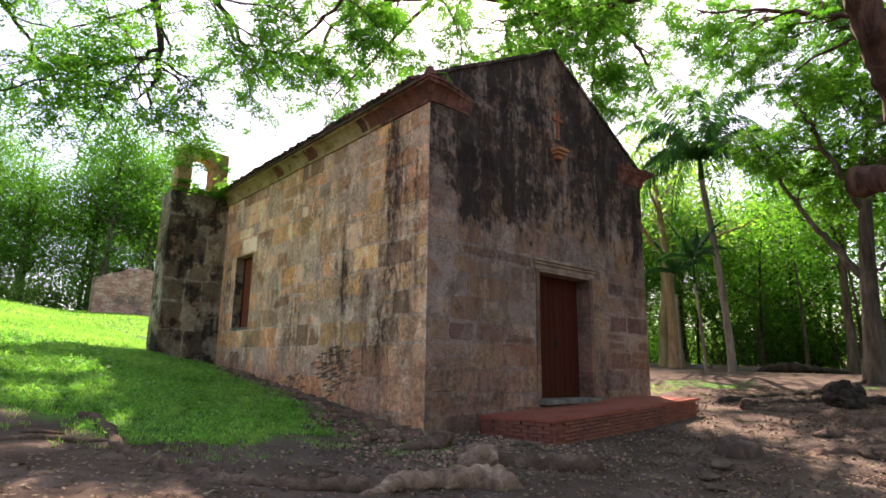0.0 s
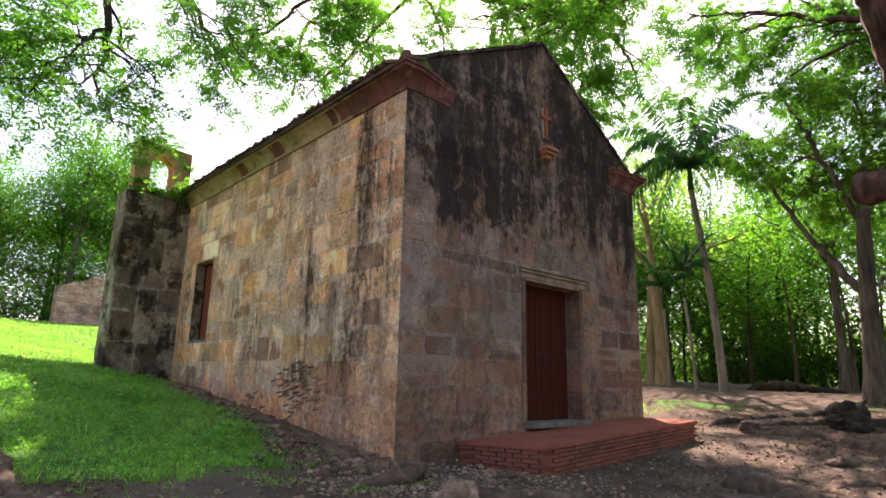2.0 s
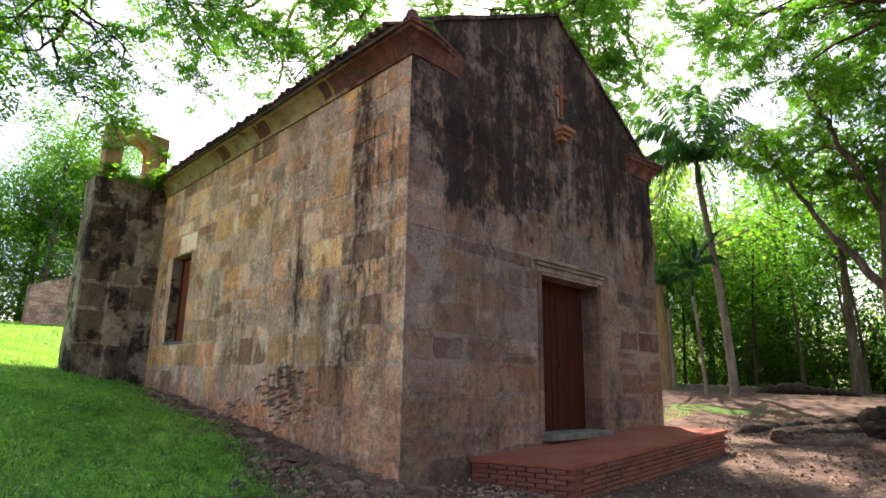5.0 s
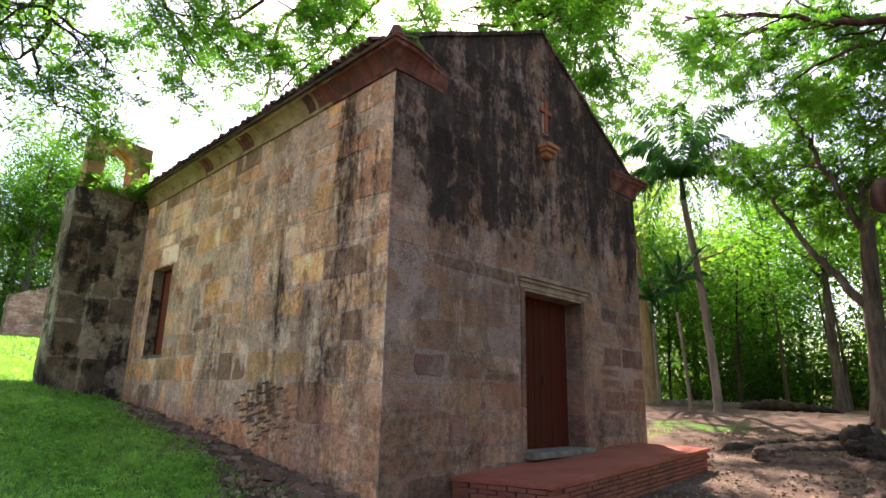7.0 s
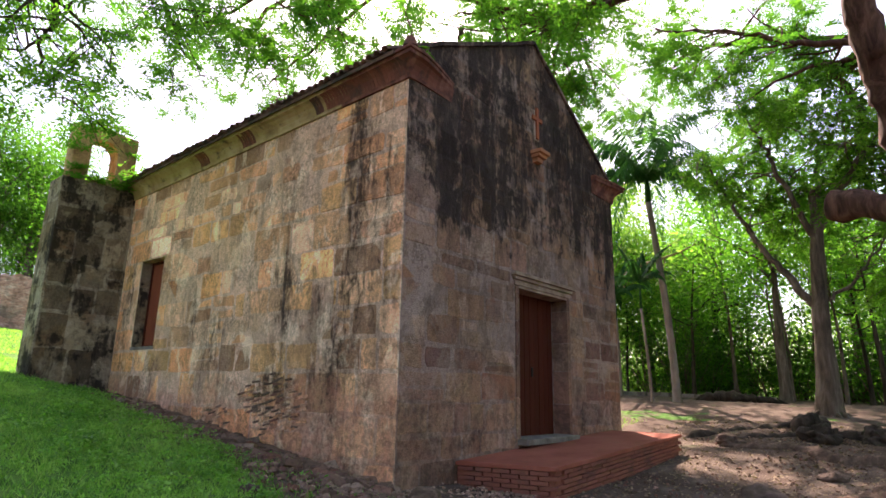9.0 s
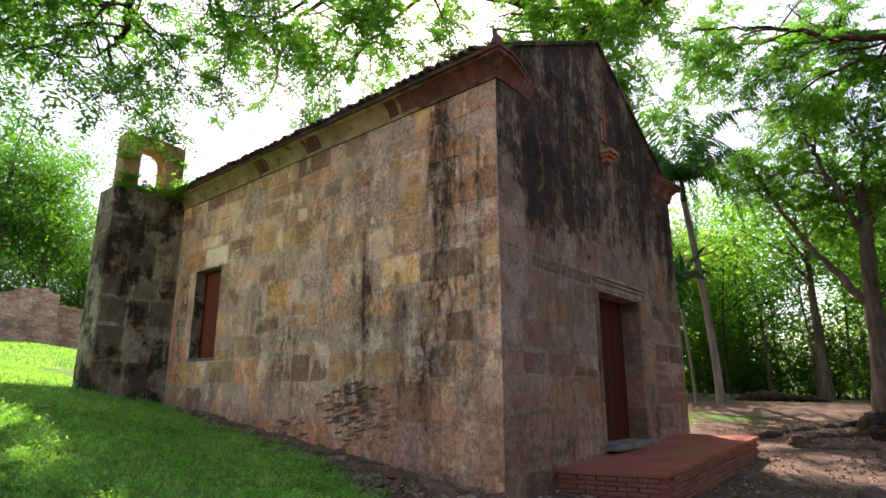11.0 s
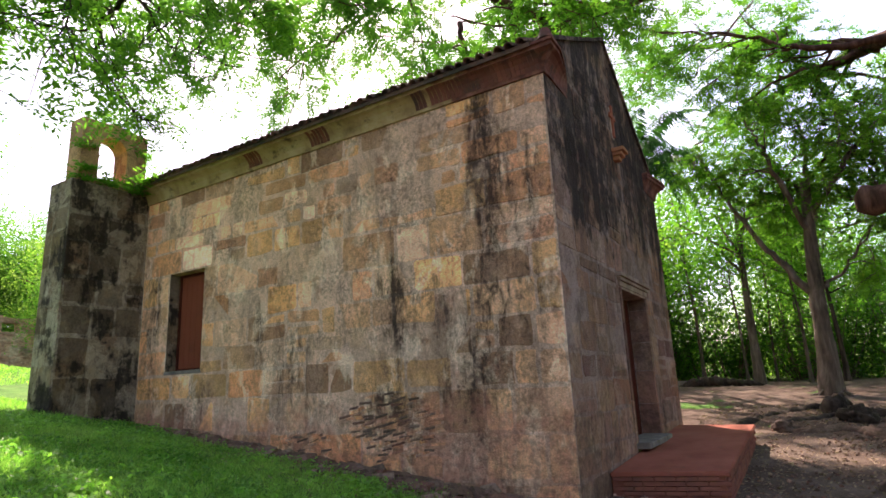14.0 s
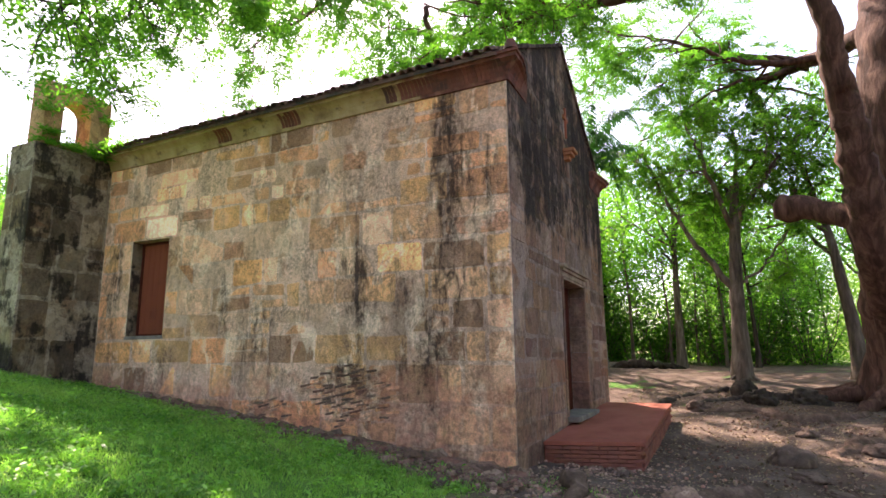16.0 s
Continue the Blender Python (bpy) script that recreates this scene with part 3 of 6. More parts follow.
def front_wall():
    bm = bmesh.new()
    dl, dr, db, dt = DOOR
    prism(bm, [(X0, -0.6), (dl, -0.6), (dl, dt), (X0, dt)], "y", Y0, Y0 + THICK)
    prism(bm, [(dr, -0.6), (X1, -0.6), (X1, dt), (dr, dt)], "y", Y0, Y0 + THICK)
    prism(bm, [(X0, dt), (X1, dt), (X1, GR), (XM, APEX), (X0, GL)], "y", Y0, Y0 + THICK)
    prism(bm, [(dl, -0.6), (dr, -0.6), (dr, db - 0.06), (dl, db - 0.06)], "y", Y0 + 0.02, Y0 + THICK)
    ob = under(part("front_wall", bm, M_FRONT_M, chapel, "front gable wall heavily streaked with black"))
    # its end face belongs to the side wall's masonry
    ob.data.materials.append(M_SIDE_M)
    for f in ob.data.polygons:
        if abs(f.normal.x) > 0.9 and abs(f.center.x - X0) < 0.01:
            f.material_index = 1
    return ob


def side_wall():
    bm = bmesh.new()
    a, b, z0, z1 = WINDOW
    y0 = Y0 + THICK
    for (p, q, lo, hi) in ((y0, a, -0.6, EAVE), (b, Y1, -0.6, EAVE), (a, b, -0.6, z0), (a, b, z1, EAVE)):
        prism(bm, [(p, lo), (q, lo), (q, hi), (p, hi)], "x", X0, X0 + THICK)
    return under(part("side_wall", bm, M_SIDE_M, chapel, "long side wall of patched tan ashlar"))


def plain_walls():
    bm = bmesh.new()
    prism(bm, [(Y0 + THICK, -0.3), (Y1, -0.3), (Y1, EAVE), (Y0 + THICK, EAVE)], "x", X1 - THICK, X1)
    under(part("far_side_wall", bm, M_SIDE_M, chapel))
    bm = bmesh.new()
    prism(bm, [(X0, -0.3), (X1, -0.3), (X1, 5.6), (XM, APEX - 0.1), (X0, 5.6)], "y", Y1, Y1 + THICK)
    under(part("back_wall", bm, M_SIDE_M, chapel))
    bm = bmesh.new()
    box(bm, X0 + THICK, Y0 + THICK, 0.3, X1 - THICK, Y1, 0.5)
    under(part("inner_floor", bm, M_SLAB, chapel))


def clip(poly, a, b, c):
    """Keep the part of a polygon where a*u + b*v <= c."""
    out = []
    for i, p in enumerate(poly):
        q = poly[(i + 1) % len(poly)]
        dp, dq = a * p[0] + b * p[1] - c, a * q[0] + b * q[1] - c
        if dp <= 0:
            out.append(p)
        if (dp < 0) != (dq < 0) and dp != dq:
            t = dp / (dp - dq)
            out.append((p[0] + (q[0] - p[0]) * t, p[1] + (q[1] - p[1]) * t))
    return out


def area(poly):
    return 0.5 * sum(p[0] * q[1] - q[0] * p[1] for p, q in zip(poly, poly[1:] + poly[:1]))


def inset(poly, d):
    """Move the corners of a convex polygon towards its middle by about d."""
    cx = sum(p[0] for p in poly) / len(poly)
    cy = sum(p[1] for p in poly) / len(poly)
    out = []
    for x, y in poly:
        r = math.hypot(x - cx, y - cy)
        k = max(0.3, 1 - d * 1.3 / max(r, 0.05))
        out.append((cx + (x - cx) * k, cy + (y - cy) * k))
    return out


def weathered(poly, c, wave, rng):
    """Round the corners of a stone unevenly and let its edges waver."""
    out = []
    n = len(poly)
    for i in range(n):
        p, q, o = poly[i], poly[(i + 1) % n], poly[i - 1]
        for r in (o, q):
            L = math.hypot(r[0] - p[0], r[1] - p[1])
            k = min(0.33, c * rng.uniform(0.3, 1.7) / max(L, 0.01))
            out.append((p[0] + (r[0] - p[0]) * k, p[1] + (r[1] - p[1]) * k))
        u = rng.uniform(0.42, 0.58)
        L = math.hypot(q[0] - p[0], q[1] - p[1])
        w = rng.uniform(-wave, wave) * min(1.0, L / 0.4)
        nx, ny = -(q[1] - p[1]) / max(L, 0.01), (q[0] - p[0]) / max(L, 0.01)
        out.append((p[0] + (q[0] - p[0]) * u + nx * w, p[1] + (q[1] - p[1]) * u + ny * w))
    return out


def stone_mesh(poly, to_world, depth, material, rng):
    ring = inset(poly, 0.011)
    n = len(poly)
    tilt = (rng.uniform(-0.006, 0.006), rng.uniform(-0.006, 0.006))
    cx, cy = poly[0]
    v = [to_world(p, -0.015) for p in poly] + [to_world(p, depth + tilt[0] * (p[0] - cx) + tilt[1] * (p[1] - cy)) for p in ring]
    f = [(i, (i + 1) % n, n + (i + 1) % n, n + i) for i in range(n)] + [tuple(n + i for i in range(n))]
    return mesh_of("stone", v, f, material)


def lay_stones(wall, u0, u1, v0, v1, holes, cuts, to_world, material, seed, course=(0.3, 0.5), width=(0.35, 0.95), proud=(-0.005, 0.011), name="stone", solid=0.0):
    """Coursed squared stones over a wall face; holes are (ua, ub, va, vb), cuts are half-planes."""
    rng = random.Random(seed)
    marks = sorted({v0, v1, *[h[2] for h in holes], *[h[3] for h in holes]})
    marks = [m for m in marks if v0 <= m <= v1]
    rows = []
    for a, b in zip(marks, marks[1:]):
        n = max(1, round((b - a) / rng.uniform(*course)))
        w = [rng.uniform(0.75, 1.25) for _ in range(n)]
        s, p = sum(w), a
        for k in w:
            rows.append((p, p + (b - a) * k / s))
            p = rows[-1][1]
    for a, b in rows:
        mid = (a + b) / 2
        spans = [(u0, u1)]
        for ua, ub, va, vb in holes:
            if va < mid < vb:
                spans = [(s, min(e, ua)) for s, e in spans if s < ua] + [(max(s, ub), e) for s, e in spans if e > ub]
        for s, e in spans:
            p = s
            while p < e - 0.02:
                w = rng.uniform(*width)
                if e - p - w < 0.22:
                    w = e - p
                q = p + w
                # now and then two thin stones make up one course
                tiers = [(a, b)]
                if b - a > 0.34 and rng.random() < 0.14:
                    m = a + (b - a) * rng.uniform(0.4, 0.6)
                    tiers = [(a, m), (m, b)]
                for ta, tb in tiers:
                    g = rng.uniform(0.004, 0.030)
                    j = lambda: rng.uniform(-0.025, 0.025)
                    poly = [(p + g + j() * 0.5, ta + g + j()), (q - g + j() * 0.5, ta + g + j()), (q - g + j() * 0.5, tb - g + j()), (p + g + j() * 0.5, tb - g + j())]
                    poly = [(min(max(x, s + 0.002), e - 0.002), y) for x, y in poly]
                    for c in cuts:
                        poly = clip(poly, *c)
                    if len(poly) >= 3 and abs(area(poly)) > 0.012:
                        poly = weathered(poly, 0.03, 0.02, rng)
                        depth = rng.uniform(*proud)
                        ob = new(name, stone_mesh(poly, to_world, max(depth, 0.004) if p < solid else depth, material, rng))
                        ob.parent = wall
                p = q


def settle(z, y):
    """The eaves sag a little towards the back."""
    return z - 0.017 * (y - Y0)


def cove(t):
    """Cornice profile from the wall (t=0) to the lip (t=1): outwards, up."""
    table = [(0.0, -0.03), (0.035, -0.03), (0.04, 0.03), (0.06, 0.10), (0.10, 0.17), (0.16, 0.225), (0.22, 0.25), (0.22, 0.31), (0.25, 0.315), (0.25, 0.36)]
    return table[t]


def cornice():
    """Cove cornice along the eaves, mitred round the corner and dying into the gable."""
    n = 10
    bm = bmesh.new()
    # stations: point on the wall line, outward direction (mitred), lift
    st = []
    for i in range(61):
        y = Y1 - (Y1 - Y0) * i / 60
        if i == 60:
            break
        st.append(((X0, y), (-1, 0), settle(EAVE, y) + 0.012 * noise.noise((0, y * 1.7, 0))))
    st.append(((X0, Y0), (-1, -1), EAVE))
    for i in range(1, 9):
        x = X0 + 1.0 * i / 8
        k = 1 - 0.97 * (i / 8) ** 1.3
        st.append(((x, Y0), (0, -k), EAVE + 0.02))
    rows = []
    for (px, py), (ox, oy), z in st:
        rows.append([bm.verts.new((px + ox * cove(t)[0], py + oy * cove(t)[0], z + cove(t)[1] * 0.88)) for t in range(n)] + [bm.verts.new((px + 0.2 * (1 if ox else 0), py + 0.2 * (1 if oy else 0), z + 0.317))])
    for a, b in zip(rows, rows[1:]):
        for i in range(n):
            bm.faces.new((a[i], b[i], b[i + 1], a[i + 1]))
    bm.faces.new(rows[-1])
    bm.faces.new(rows[0][::-1])
    ob = under(part("cornice", bm, M_CORNICE, chapel, "cove cornice of red brick with ochre plaster"))
    # bricks on edge that show in the cove: near the corner, and where the plaster fell
    rng = random.Random(17)
    prof = [(cove(i)[0] + 0.007, cove(i)[1] * 0.88 - 0.004) for i in range(2, 7)] + [(cove(6)[0] - 0.03, cove(6)[1] * 0.88 + 0.015), (0.01, 0.04)]
    b2 = bmesh.new()
    prism(b2, [(-a, z) for a, z in prof], "y", -0.029, 0.029)
    bmesh.ops.recalc_face_normals(b2, faces=b2.faces[:])
    rib = bpy.data.meshes.new("brick")
    b2.to_mesh(rib)
    b2.free()
    rib.materials.append(M_BRICK_OLD)
    spots = [Y0 + 0.05 + 0.068 * i for i in range(30)] + [9.35 + 0.068 * i for i in range(6)] + [10.9 + 0.068 * i for i in range(5)]
    for i, y in enumerate(spots):
        if 22 < i < 30 and rng.random() < 0.45:
            continue
        t = new("brick", rib)
        t.parent = ob
        t.matrix_basis = Matrix.Translation((X0 + rng.uniform(-0.004, 0.003), y, settle(EAVE, y) + rng.uniform(-0.004, 0.004)))
    for i in range(9):
        t = new("brick", rib)
        t.parent = ob
        x = X0 + 0.04 + 0.068 * i
        k = 1 - 0.97 * ((x - X0) / 1.0) ** 1.3
        t.matrix_basis = Matrix.Translation((x, Y0 + 0.004, EAVE + 0.02)) @ Matrix.Rotation(math.pi / 2, 4, "Z") @ Matrix.Diagonal((k, 1, 1, 1))
    # the far corner's return
    bm = bmesh.new()
    rows = []
    st = []
    for i in range(9):
        x = X1 - 0.95 + 0.95 * i / 8
        k = 0.4 + 0.6 * (i / 8)
        st.append(((x, Y0), (0, -k), EAVE - 0.12))
    st[-1] = ((X1, Y0), (1, -1), EAVE - 0.12)
    for i in range(1, 20):
        y = Y0 + (Y1 - Y0) * i / 19
        st.append(((X1, y), (1, 0), settle(EAVE - 0.12, y)))
    for (px, py), (ox, oy), z in st:
        rows.append([bm.verts.new((px + ox * cove(t)[0], py + oy * cove(t)[0], z + cove(t)[1])) for t in range(n)] + [bm.verts.new((px - 0.2 * (1 if ox else 0), py + 0.2 * (1 if oy else 0), z + 0.36))])
    for a, b in zip(rows, rows[1:]):
        for i in range(n):
            bm.faces.new((a[i], b[i], b[i + 1], a[i + 1]))
    bm.faces.new(rows[-1])
    bm.faces.new(rows[0][::-1])
    under(part("cornice", bm, M_CORNICE, chapel))


def roof():
    """Two pitches with barrel tiles; the eave courses are single tiles."""
    bm = bmesh.new()
    lip, top = 0.28, APEX - 0.08
    for sgn in (-1, 1):
        xe = X0 - lip if sgn < 0 else X1 + lip
        ze = EAVE + 0.31 if sgn < 0 else EAVE + 0.16
        p = [(xe, ze), (XM, top), (XM, top - 0.1), (xe, ze - 0.06)]
        lo = [bm.verts.new((x, Y0 + 0.05, z)) for x, z in p]
        hi = [bm.verts.new((x, Y1 + 0.7, settle(z, Y1))) for x, z in p]
        bm.faces.new(lo)
        bm.faces.new(hi[::-1])
        for i in range(4):
            bm.faces.new((lo[i], hi[i], hi[(i + 1) % 4], lo[(i + 1) % 4]))
    ob = under(part("roof", bm, M_TILE, chapel, "low-pitched roof of dark weathered clay tiles"))
    # one barrel tile: half pipe, 0.45 long, tapering
    v, f = [], []
    s = 7
    for k, (r, d) in enumerate(((0.068, 0.0), (0.056, 0.46), (0.057, 0.0), (0.045, 0.46))):
        for i in range(s):
            th = math.pi * i / (s - 1)
            v.append((d, r * math.cos(th), r * math.sin(th)))
    for i in range(s - 1):
        f += [(i, i + 1, s + i + 1, s + i), (2 * s + i, 3 * s + i, 3 * s + i + 1, 2 * s + i + 1), (i, 2 * s + i, 2 * s + i + 1, i + 1)]
    tile = mesh_of("tile", v, f, M_TILE, True)
    rng = random.Random(4)
    ang = math.degrees(math.atan2(APEX - 0.08 - EAVE - 0.31, XM - X0 + 0.28))
    run = Vector((math.cos(radians(ang)), 0, math.sin(radians(ang))))
    verts, faces = [], []
    cols = int((Y1 - Y0 + 0.5) / 0.155)
    for c in range(cols):
        y = Y0 + 0.16 + 0.155 * c
        for r in range(9):
            p = Vector((X0 - 0.31, y + rng.uniform(-0.012, 0.012), settle(EAVE + 0.30, y))) + run * (0.4 * r) + Vector((rng.uniform(-0.04, 0.02), 0, 0.012 * rng.random()))
            m = Matrix.Translation(p) @ Euler((rng.uniform(-0.05, 0.05), -radians(ang) + rng.uniform(-0.03, 0.05), rng.uniform(-0.05, 0.05))).to_matrix().to_4x4()
            if r < 3 and c < 56:
                t = new("tile", tile)
                t.parent = ob
                t.matrix_basis = m
            else:
                b = len(verts)
                verts += [tuple(m @ Vector(q)) for q in v]
                faces += [tuple(b + i for i in q) for q in f]
    up = part("upper_tiles", mesh_of("upper_tiles", verts, faces, M_TILE, True), M_TILE, ob)
    up["kind"] = "stuff"
    # raised tile on the corner
    bm = bmesh.new()
    bmesh.ops.create_cone(bm, cap_ends=True, segments=10, radius1=0.12, radius2=0.06, depth=0.16)
    bmesh.ops.translate(bm, verts=bm.verts[:], vec=(X0 - 0.12, Y0 - 0.12, EAVE + 0.43))
    under(part("corner_tile", bm, M_BRICK_OLD, chapel))


def gable_coping():
    bm = bmesh.new()
    for sgn in (-1, 1):
        n = 16
        prev = None
        for i in range(n + 1):
            t = i / n
            x = XM + ((X0 - 0.02 if sgn < 0 else X1 + 0.02) - XM) * (1 - t)
            low = GL if sgn < 0 else GR
            z = low + (APEX - low) * t + 0.025 * noise.noise((x * 2.3, 4.4, 0))
            ring = [bm.verts.new((x, Y0 - 0.05, z - 0.02)), bm.verts.new((x, Y0 - 0.05, z + 0.05)), bm.verts.new((x, Y0 + THICK, z + 0.07)), bm.verts.new((x, Y0 + THICK, z - 0.02))]
            if prev:
                for a in range(4):
                    b = (a + 1) % 4
                    bm.faces.new((prev[a], prev[b], ring[b], ring[a]))
            else:
                bm.faces.new(ring)
            prev = ring
        bm.faces.new(prev[::-1])
    under(part("coping", bm, M_FRONT_M, chapel, "blackened mortar coping along the gable"))


def door():
    dl, dr, db, dt = DOOR
    y = Y0 + 0.30
    d = under(part("door", mesh_of("door", *slab_box(dl + 0.01, y + 0.035, db, dr - 0.01, y + 0.08, dt), M_DOOR), M_DOOR, chapel, "closed double door of dark red-brown boards"))
    rng = random.Random(8)
    n = 10
    for i in range(n):
        a = dl + 0.015 + (dr - dl - 0.03) * i / n
        b = dl + 0.015 + (dr - dl - 0.03) * (i + 1) / n
        g = 0.006 if i != n // 2 else 0.012
        bm = bmesh.new()
        box(bm, a + g, y + rng.uniform(0, 0.006), db + 0.01, b - 0.003, y + 0.033, dt - 0.005, 0.004)
        p = part("board", bm, M_DOOR, d)
        bm = bmesh.new()
    box(bm, (dl + dr) / 2 + 0.04, y - 0.02, 1.5, (dl + dr) / 2 + 0.10, y, 1.66, 0.008)
    p = part("lock_plate", bm, M_IRON, d)
    # moulded lintel in three stepped bands
    bm = bmesh.new()
    for x, yy, z0, z1 in ((0.13, 0.035, dt, dt + 0.09), (0.16, 0.065, dt + 0.09, dt + 0.15), (0.2, 0.10, dt + 0.15, dt + 0.215)):
        box(bm, dl - x, Y0 - yy, z0, dr + x, Y0 + 0.1, z1, 0.012)
    box(bm, dl, Y0 - 0.02, dt - 0.04, dr, Y0 + 0.3, dt + 0.02)
    under(part("lintel", bm, M_LINTEL, chapel, "moulded tan stone lintel"))
    for sx in (dl - 0.095, dr - 0.005):
        z = db
        while z < dt - 0.05:
            h = min(rng.uniform(0.5, 0.8), dt - z)
            bm = bmesh.new()
            box(bm, sx, Y0 - 0.022, z + 0.006, sx + 0.10, Y0 + 0.295, z + h - 0.006, 0.01)
            under(part("jamb_stone", bm, M_FRONT, chapel))
            z += h
    bm = bmesh.new()
    box(bm, dl - 0.05, Y0 - 0.2, db - 0.08, dr + 0.02, Y0 + 0.3, db + 0.015, 0.02)
    under(part("sill", bm, M_SILL, chapel, "worn pale stone door sill"))


def slab_box(x0, y0, z0, x1, y1, z1):
    v = [(x, y, z) for x in (x0, x1) for y in (y0, y1) for z in (z0, z1)]
    f = [(0, 1, 3, 2), (4, 6, 7, 5), (0, 4, 5, 1), (2, 3, 7, 6), (0, 2, 6, 4), (1, 5, 7, 3)]
    return v, f


def window():
    a, b, z0, z1 = WINDOW
    x = X0 + 0.23
    bm = bmesh.new()
    box(bm, X0 + 0.004, b - 0.006, z0, x - 0.02, b + 0.05, z1)
    under(part("reveal", bm, M_TOWER, chapel))
    w = under(part("window", mesh_of("window", *slab_box(x + 0.04, a, z0, x + 0.07, b, z1), M_SHUTTER), M_SHUTTER, chapel, "closed red-brown wooden shutter in a deep reveal"))
    n = 6
    for i in range(n):
        p0 = a + 0.05 + (b - a - 0.1) * i / n
        p1 = a + 0.05 + (b - a - 0.1) * (i + 1) / n
        bm = bmesh.new()
        box(bm, x + 0.005, p0 + 0.003, z0 + 0.05, x + 0.04, p1 - 0.003, z1 - 0.05, 0.004)
        p = part("board", bm, M_SHUTTER, w)
        bm = bmesh.new()
    for q in ((a, z0, a + 0.05, z1), (b - 0.05, z0, b, z1), (a + 0.05, z1 - 0.05, b - 0.05, z1), (a + 0.05, z0, b - 0.05, z0 + 0.05)):
        box(bm, x - 0.02, q[0], q[1], x + 0.05, q[2], q[3], 0.005)
    p = part("frame", bm, M_DOOR, w)
    bm = bmesh.new()
    box(bm, X0 - 0.008, a - 0.02, z0 - 0.06, x, b + 0.02, z0 + 0.004, 0.01)
    p = part("sill", bm, M_SILL, w)


def gable_emblem():
    """The small red cross on its plaque above a clay bracket."""
    cx = 8.42
    bm = bmesh.new()
    box(bm, cx - 0.09, Y0 - 0.018, 5.74, cx + 0.09, Y0 + 0.03, 6.34, 0.01)
    pl = under(part("plaque", bm, M_LINTEL, chapel, "weathered brown plaque with a red cross"))
    bm = bmesh.new()
    box(bm, cx - 0.04, Y0 - 0.05, 5.76, cx + 0.04, Y0 - 0.015, 6.38, 0.008)
    box(bm, cx - 0.17, Y0 - 0.049, 6.12, cx + 0.17, Y0 - 0.016, 6.2, 0.008)
    c = part("cross", bm, M_CLAY, pl)
    bm = bmesh.new()
    for dx, dy, z0, z1 in ((0.17, 0.22, 5.42, 5.49), (0.14, 0.17, 5.36, 5.42), (0.09, 0.11, 5.28, 5.36)):
        box(bm, cx - 0.04 - dx, Y0 - dy, z0, cx - 0.04 + dx, Y0 + 0.02, z1, 0.012)
    under(part("bracket", bm, M_CLAY2, chapel, "orange clay wall bracket"))


w_front = front_wall()
w_side = side_wall()
plain_walls()
cornice()
roof()
gable_coping()
door()
window()
gable_emblem()

# ---- bell wall ----
TX0, TX1, TY0, TY1 = 3.48, 4.98, 14.2, 14.95


def bell_wall():
    t = thing("bell_wall", "blackened stone bell wall with an empty arched opening and weeds on top", "bell tower", at=(4.3, 14.5, 1.0))
    inv = Matrix.Translation((-4.3, -14.5, -1.0))
    bm = bmesh.new()
    box(bm, TX0, TY0, -0.3, TX1 + 0.3, TY1, 5.52, 0.02)
    body = part("shaft", bm, M_TOWER_M, t)
    body.matrix_parent_inverse = inv
    # belfry: two piers, an arch and a sloping cap as one outline with a hole bridged
    bm = bmesh.new()
    y0, y1 = TY0 + 0.1, TY0 + 0.55
    xl, xr, zl, zr = 3.63, 4.93, 5.5, 6.72
    ol, orr, ob_, spring = 3.97, 4.52, 5.66, 6.3
    r = (orr - ol) / 2
    cx = (orr + ol) / 2
    arch = [(cx + r * math.cos(math.pi * i / 10), spring + r * math.sin(math.pi * i / 10)) for i in range(11)]
    prism(bm, [(xl, zl), (ol, zl), (ol, spring), (xl, spring)], "y", y0, y1)
    prism(bm, [(orr, zl), (xr, zl), (xr, spring), (orr, spring)], "y", y0, y1)
    prism(bm, [(ol, zl), (orr, zl), (orr, ob_), (ol, ob_)], "y", y0, y1)
    topz = lambda x: 6.86 - 0.10 * abs(x - 4.2) + 0.02 * math.sin(9 * x)
    for p, q in zip(arch, arch[1:]):
        prism(bm, [(q[0], q[1]), (p[0], p[1]), (p[0], topz(p[0])), (q[0], topz(q[0]))], "y", y0, y1)
    prism(bm, [(xl, spring), (ol, spring), (ol, topz(ol)), (xl, topz(xl))], "y", y0, y1)
    prism(bm, [(orr, spring), (xr, spring), (xr, topz(xr)), (orr, topz(orr))], "y", y0, y1)
    bel = part("belfry", bm, M_BELFRY, t, "open arched belfry of ochre plaster over brick")
    bel.matrix_parent_inverse = inv
    return t, body, inv


tower, w_tower, tower_inv = bell_wall()

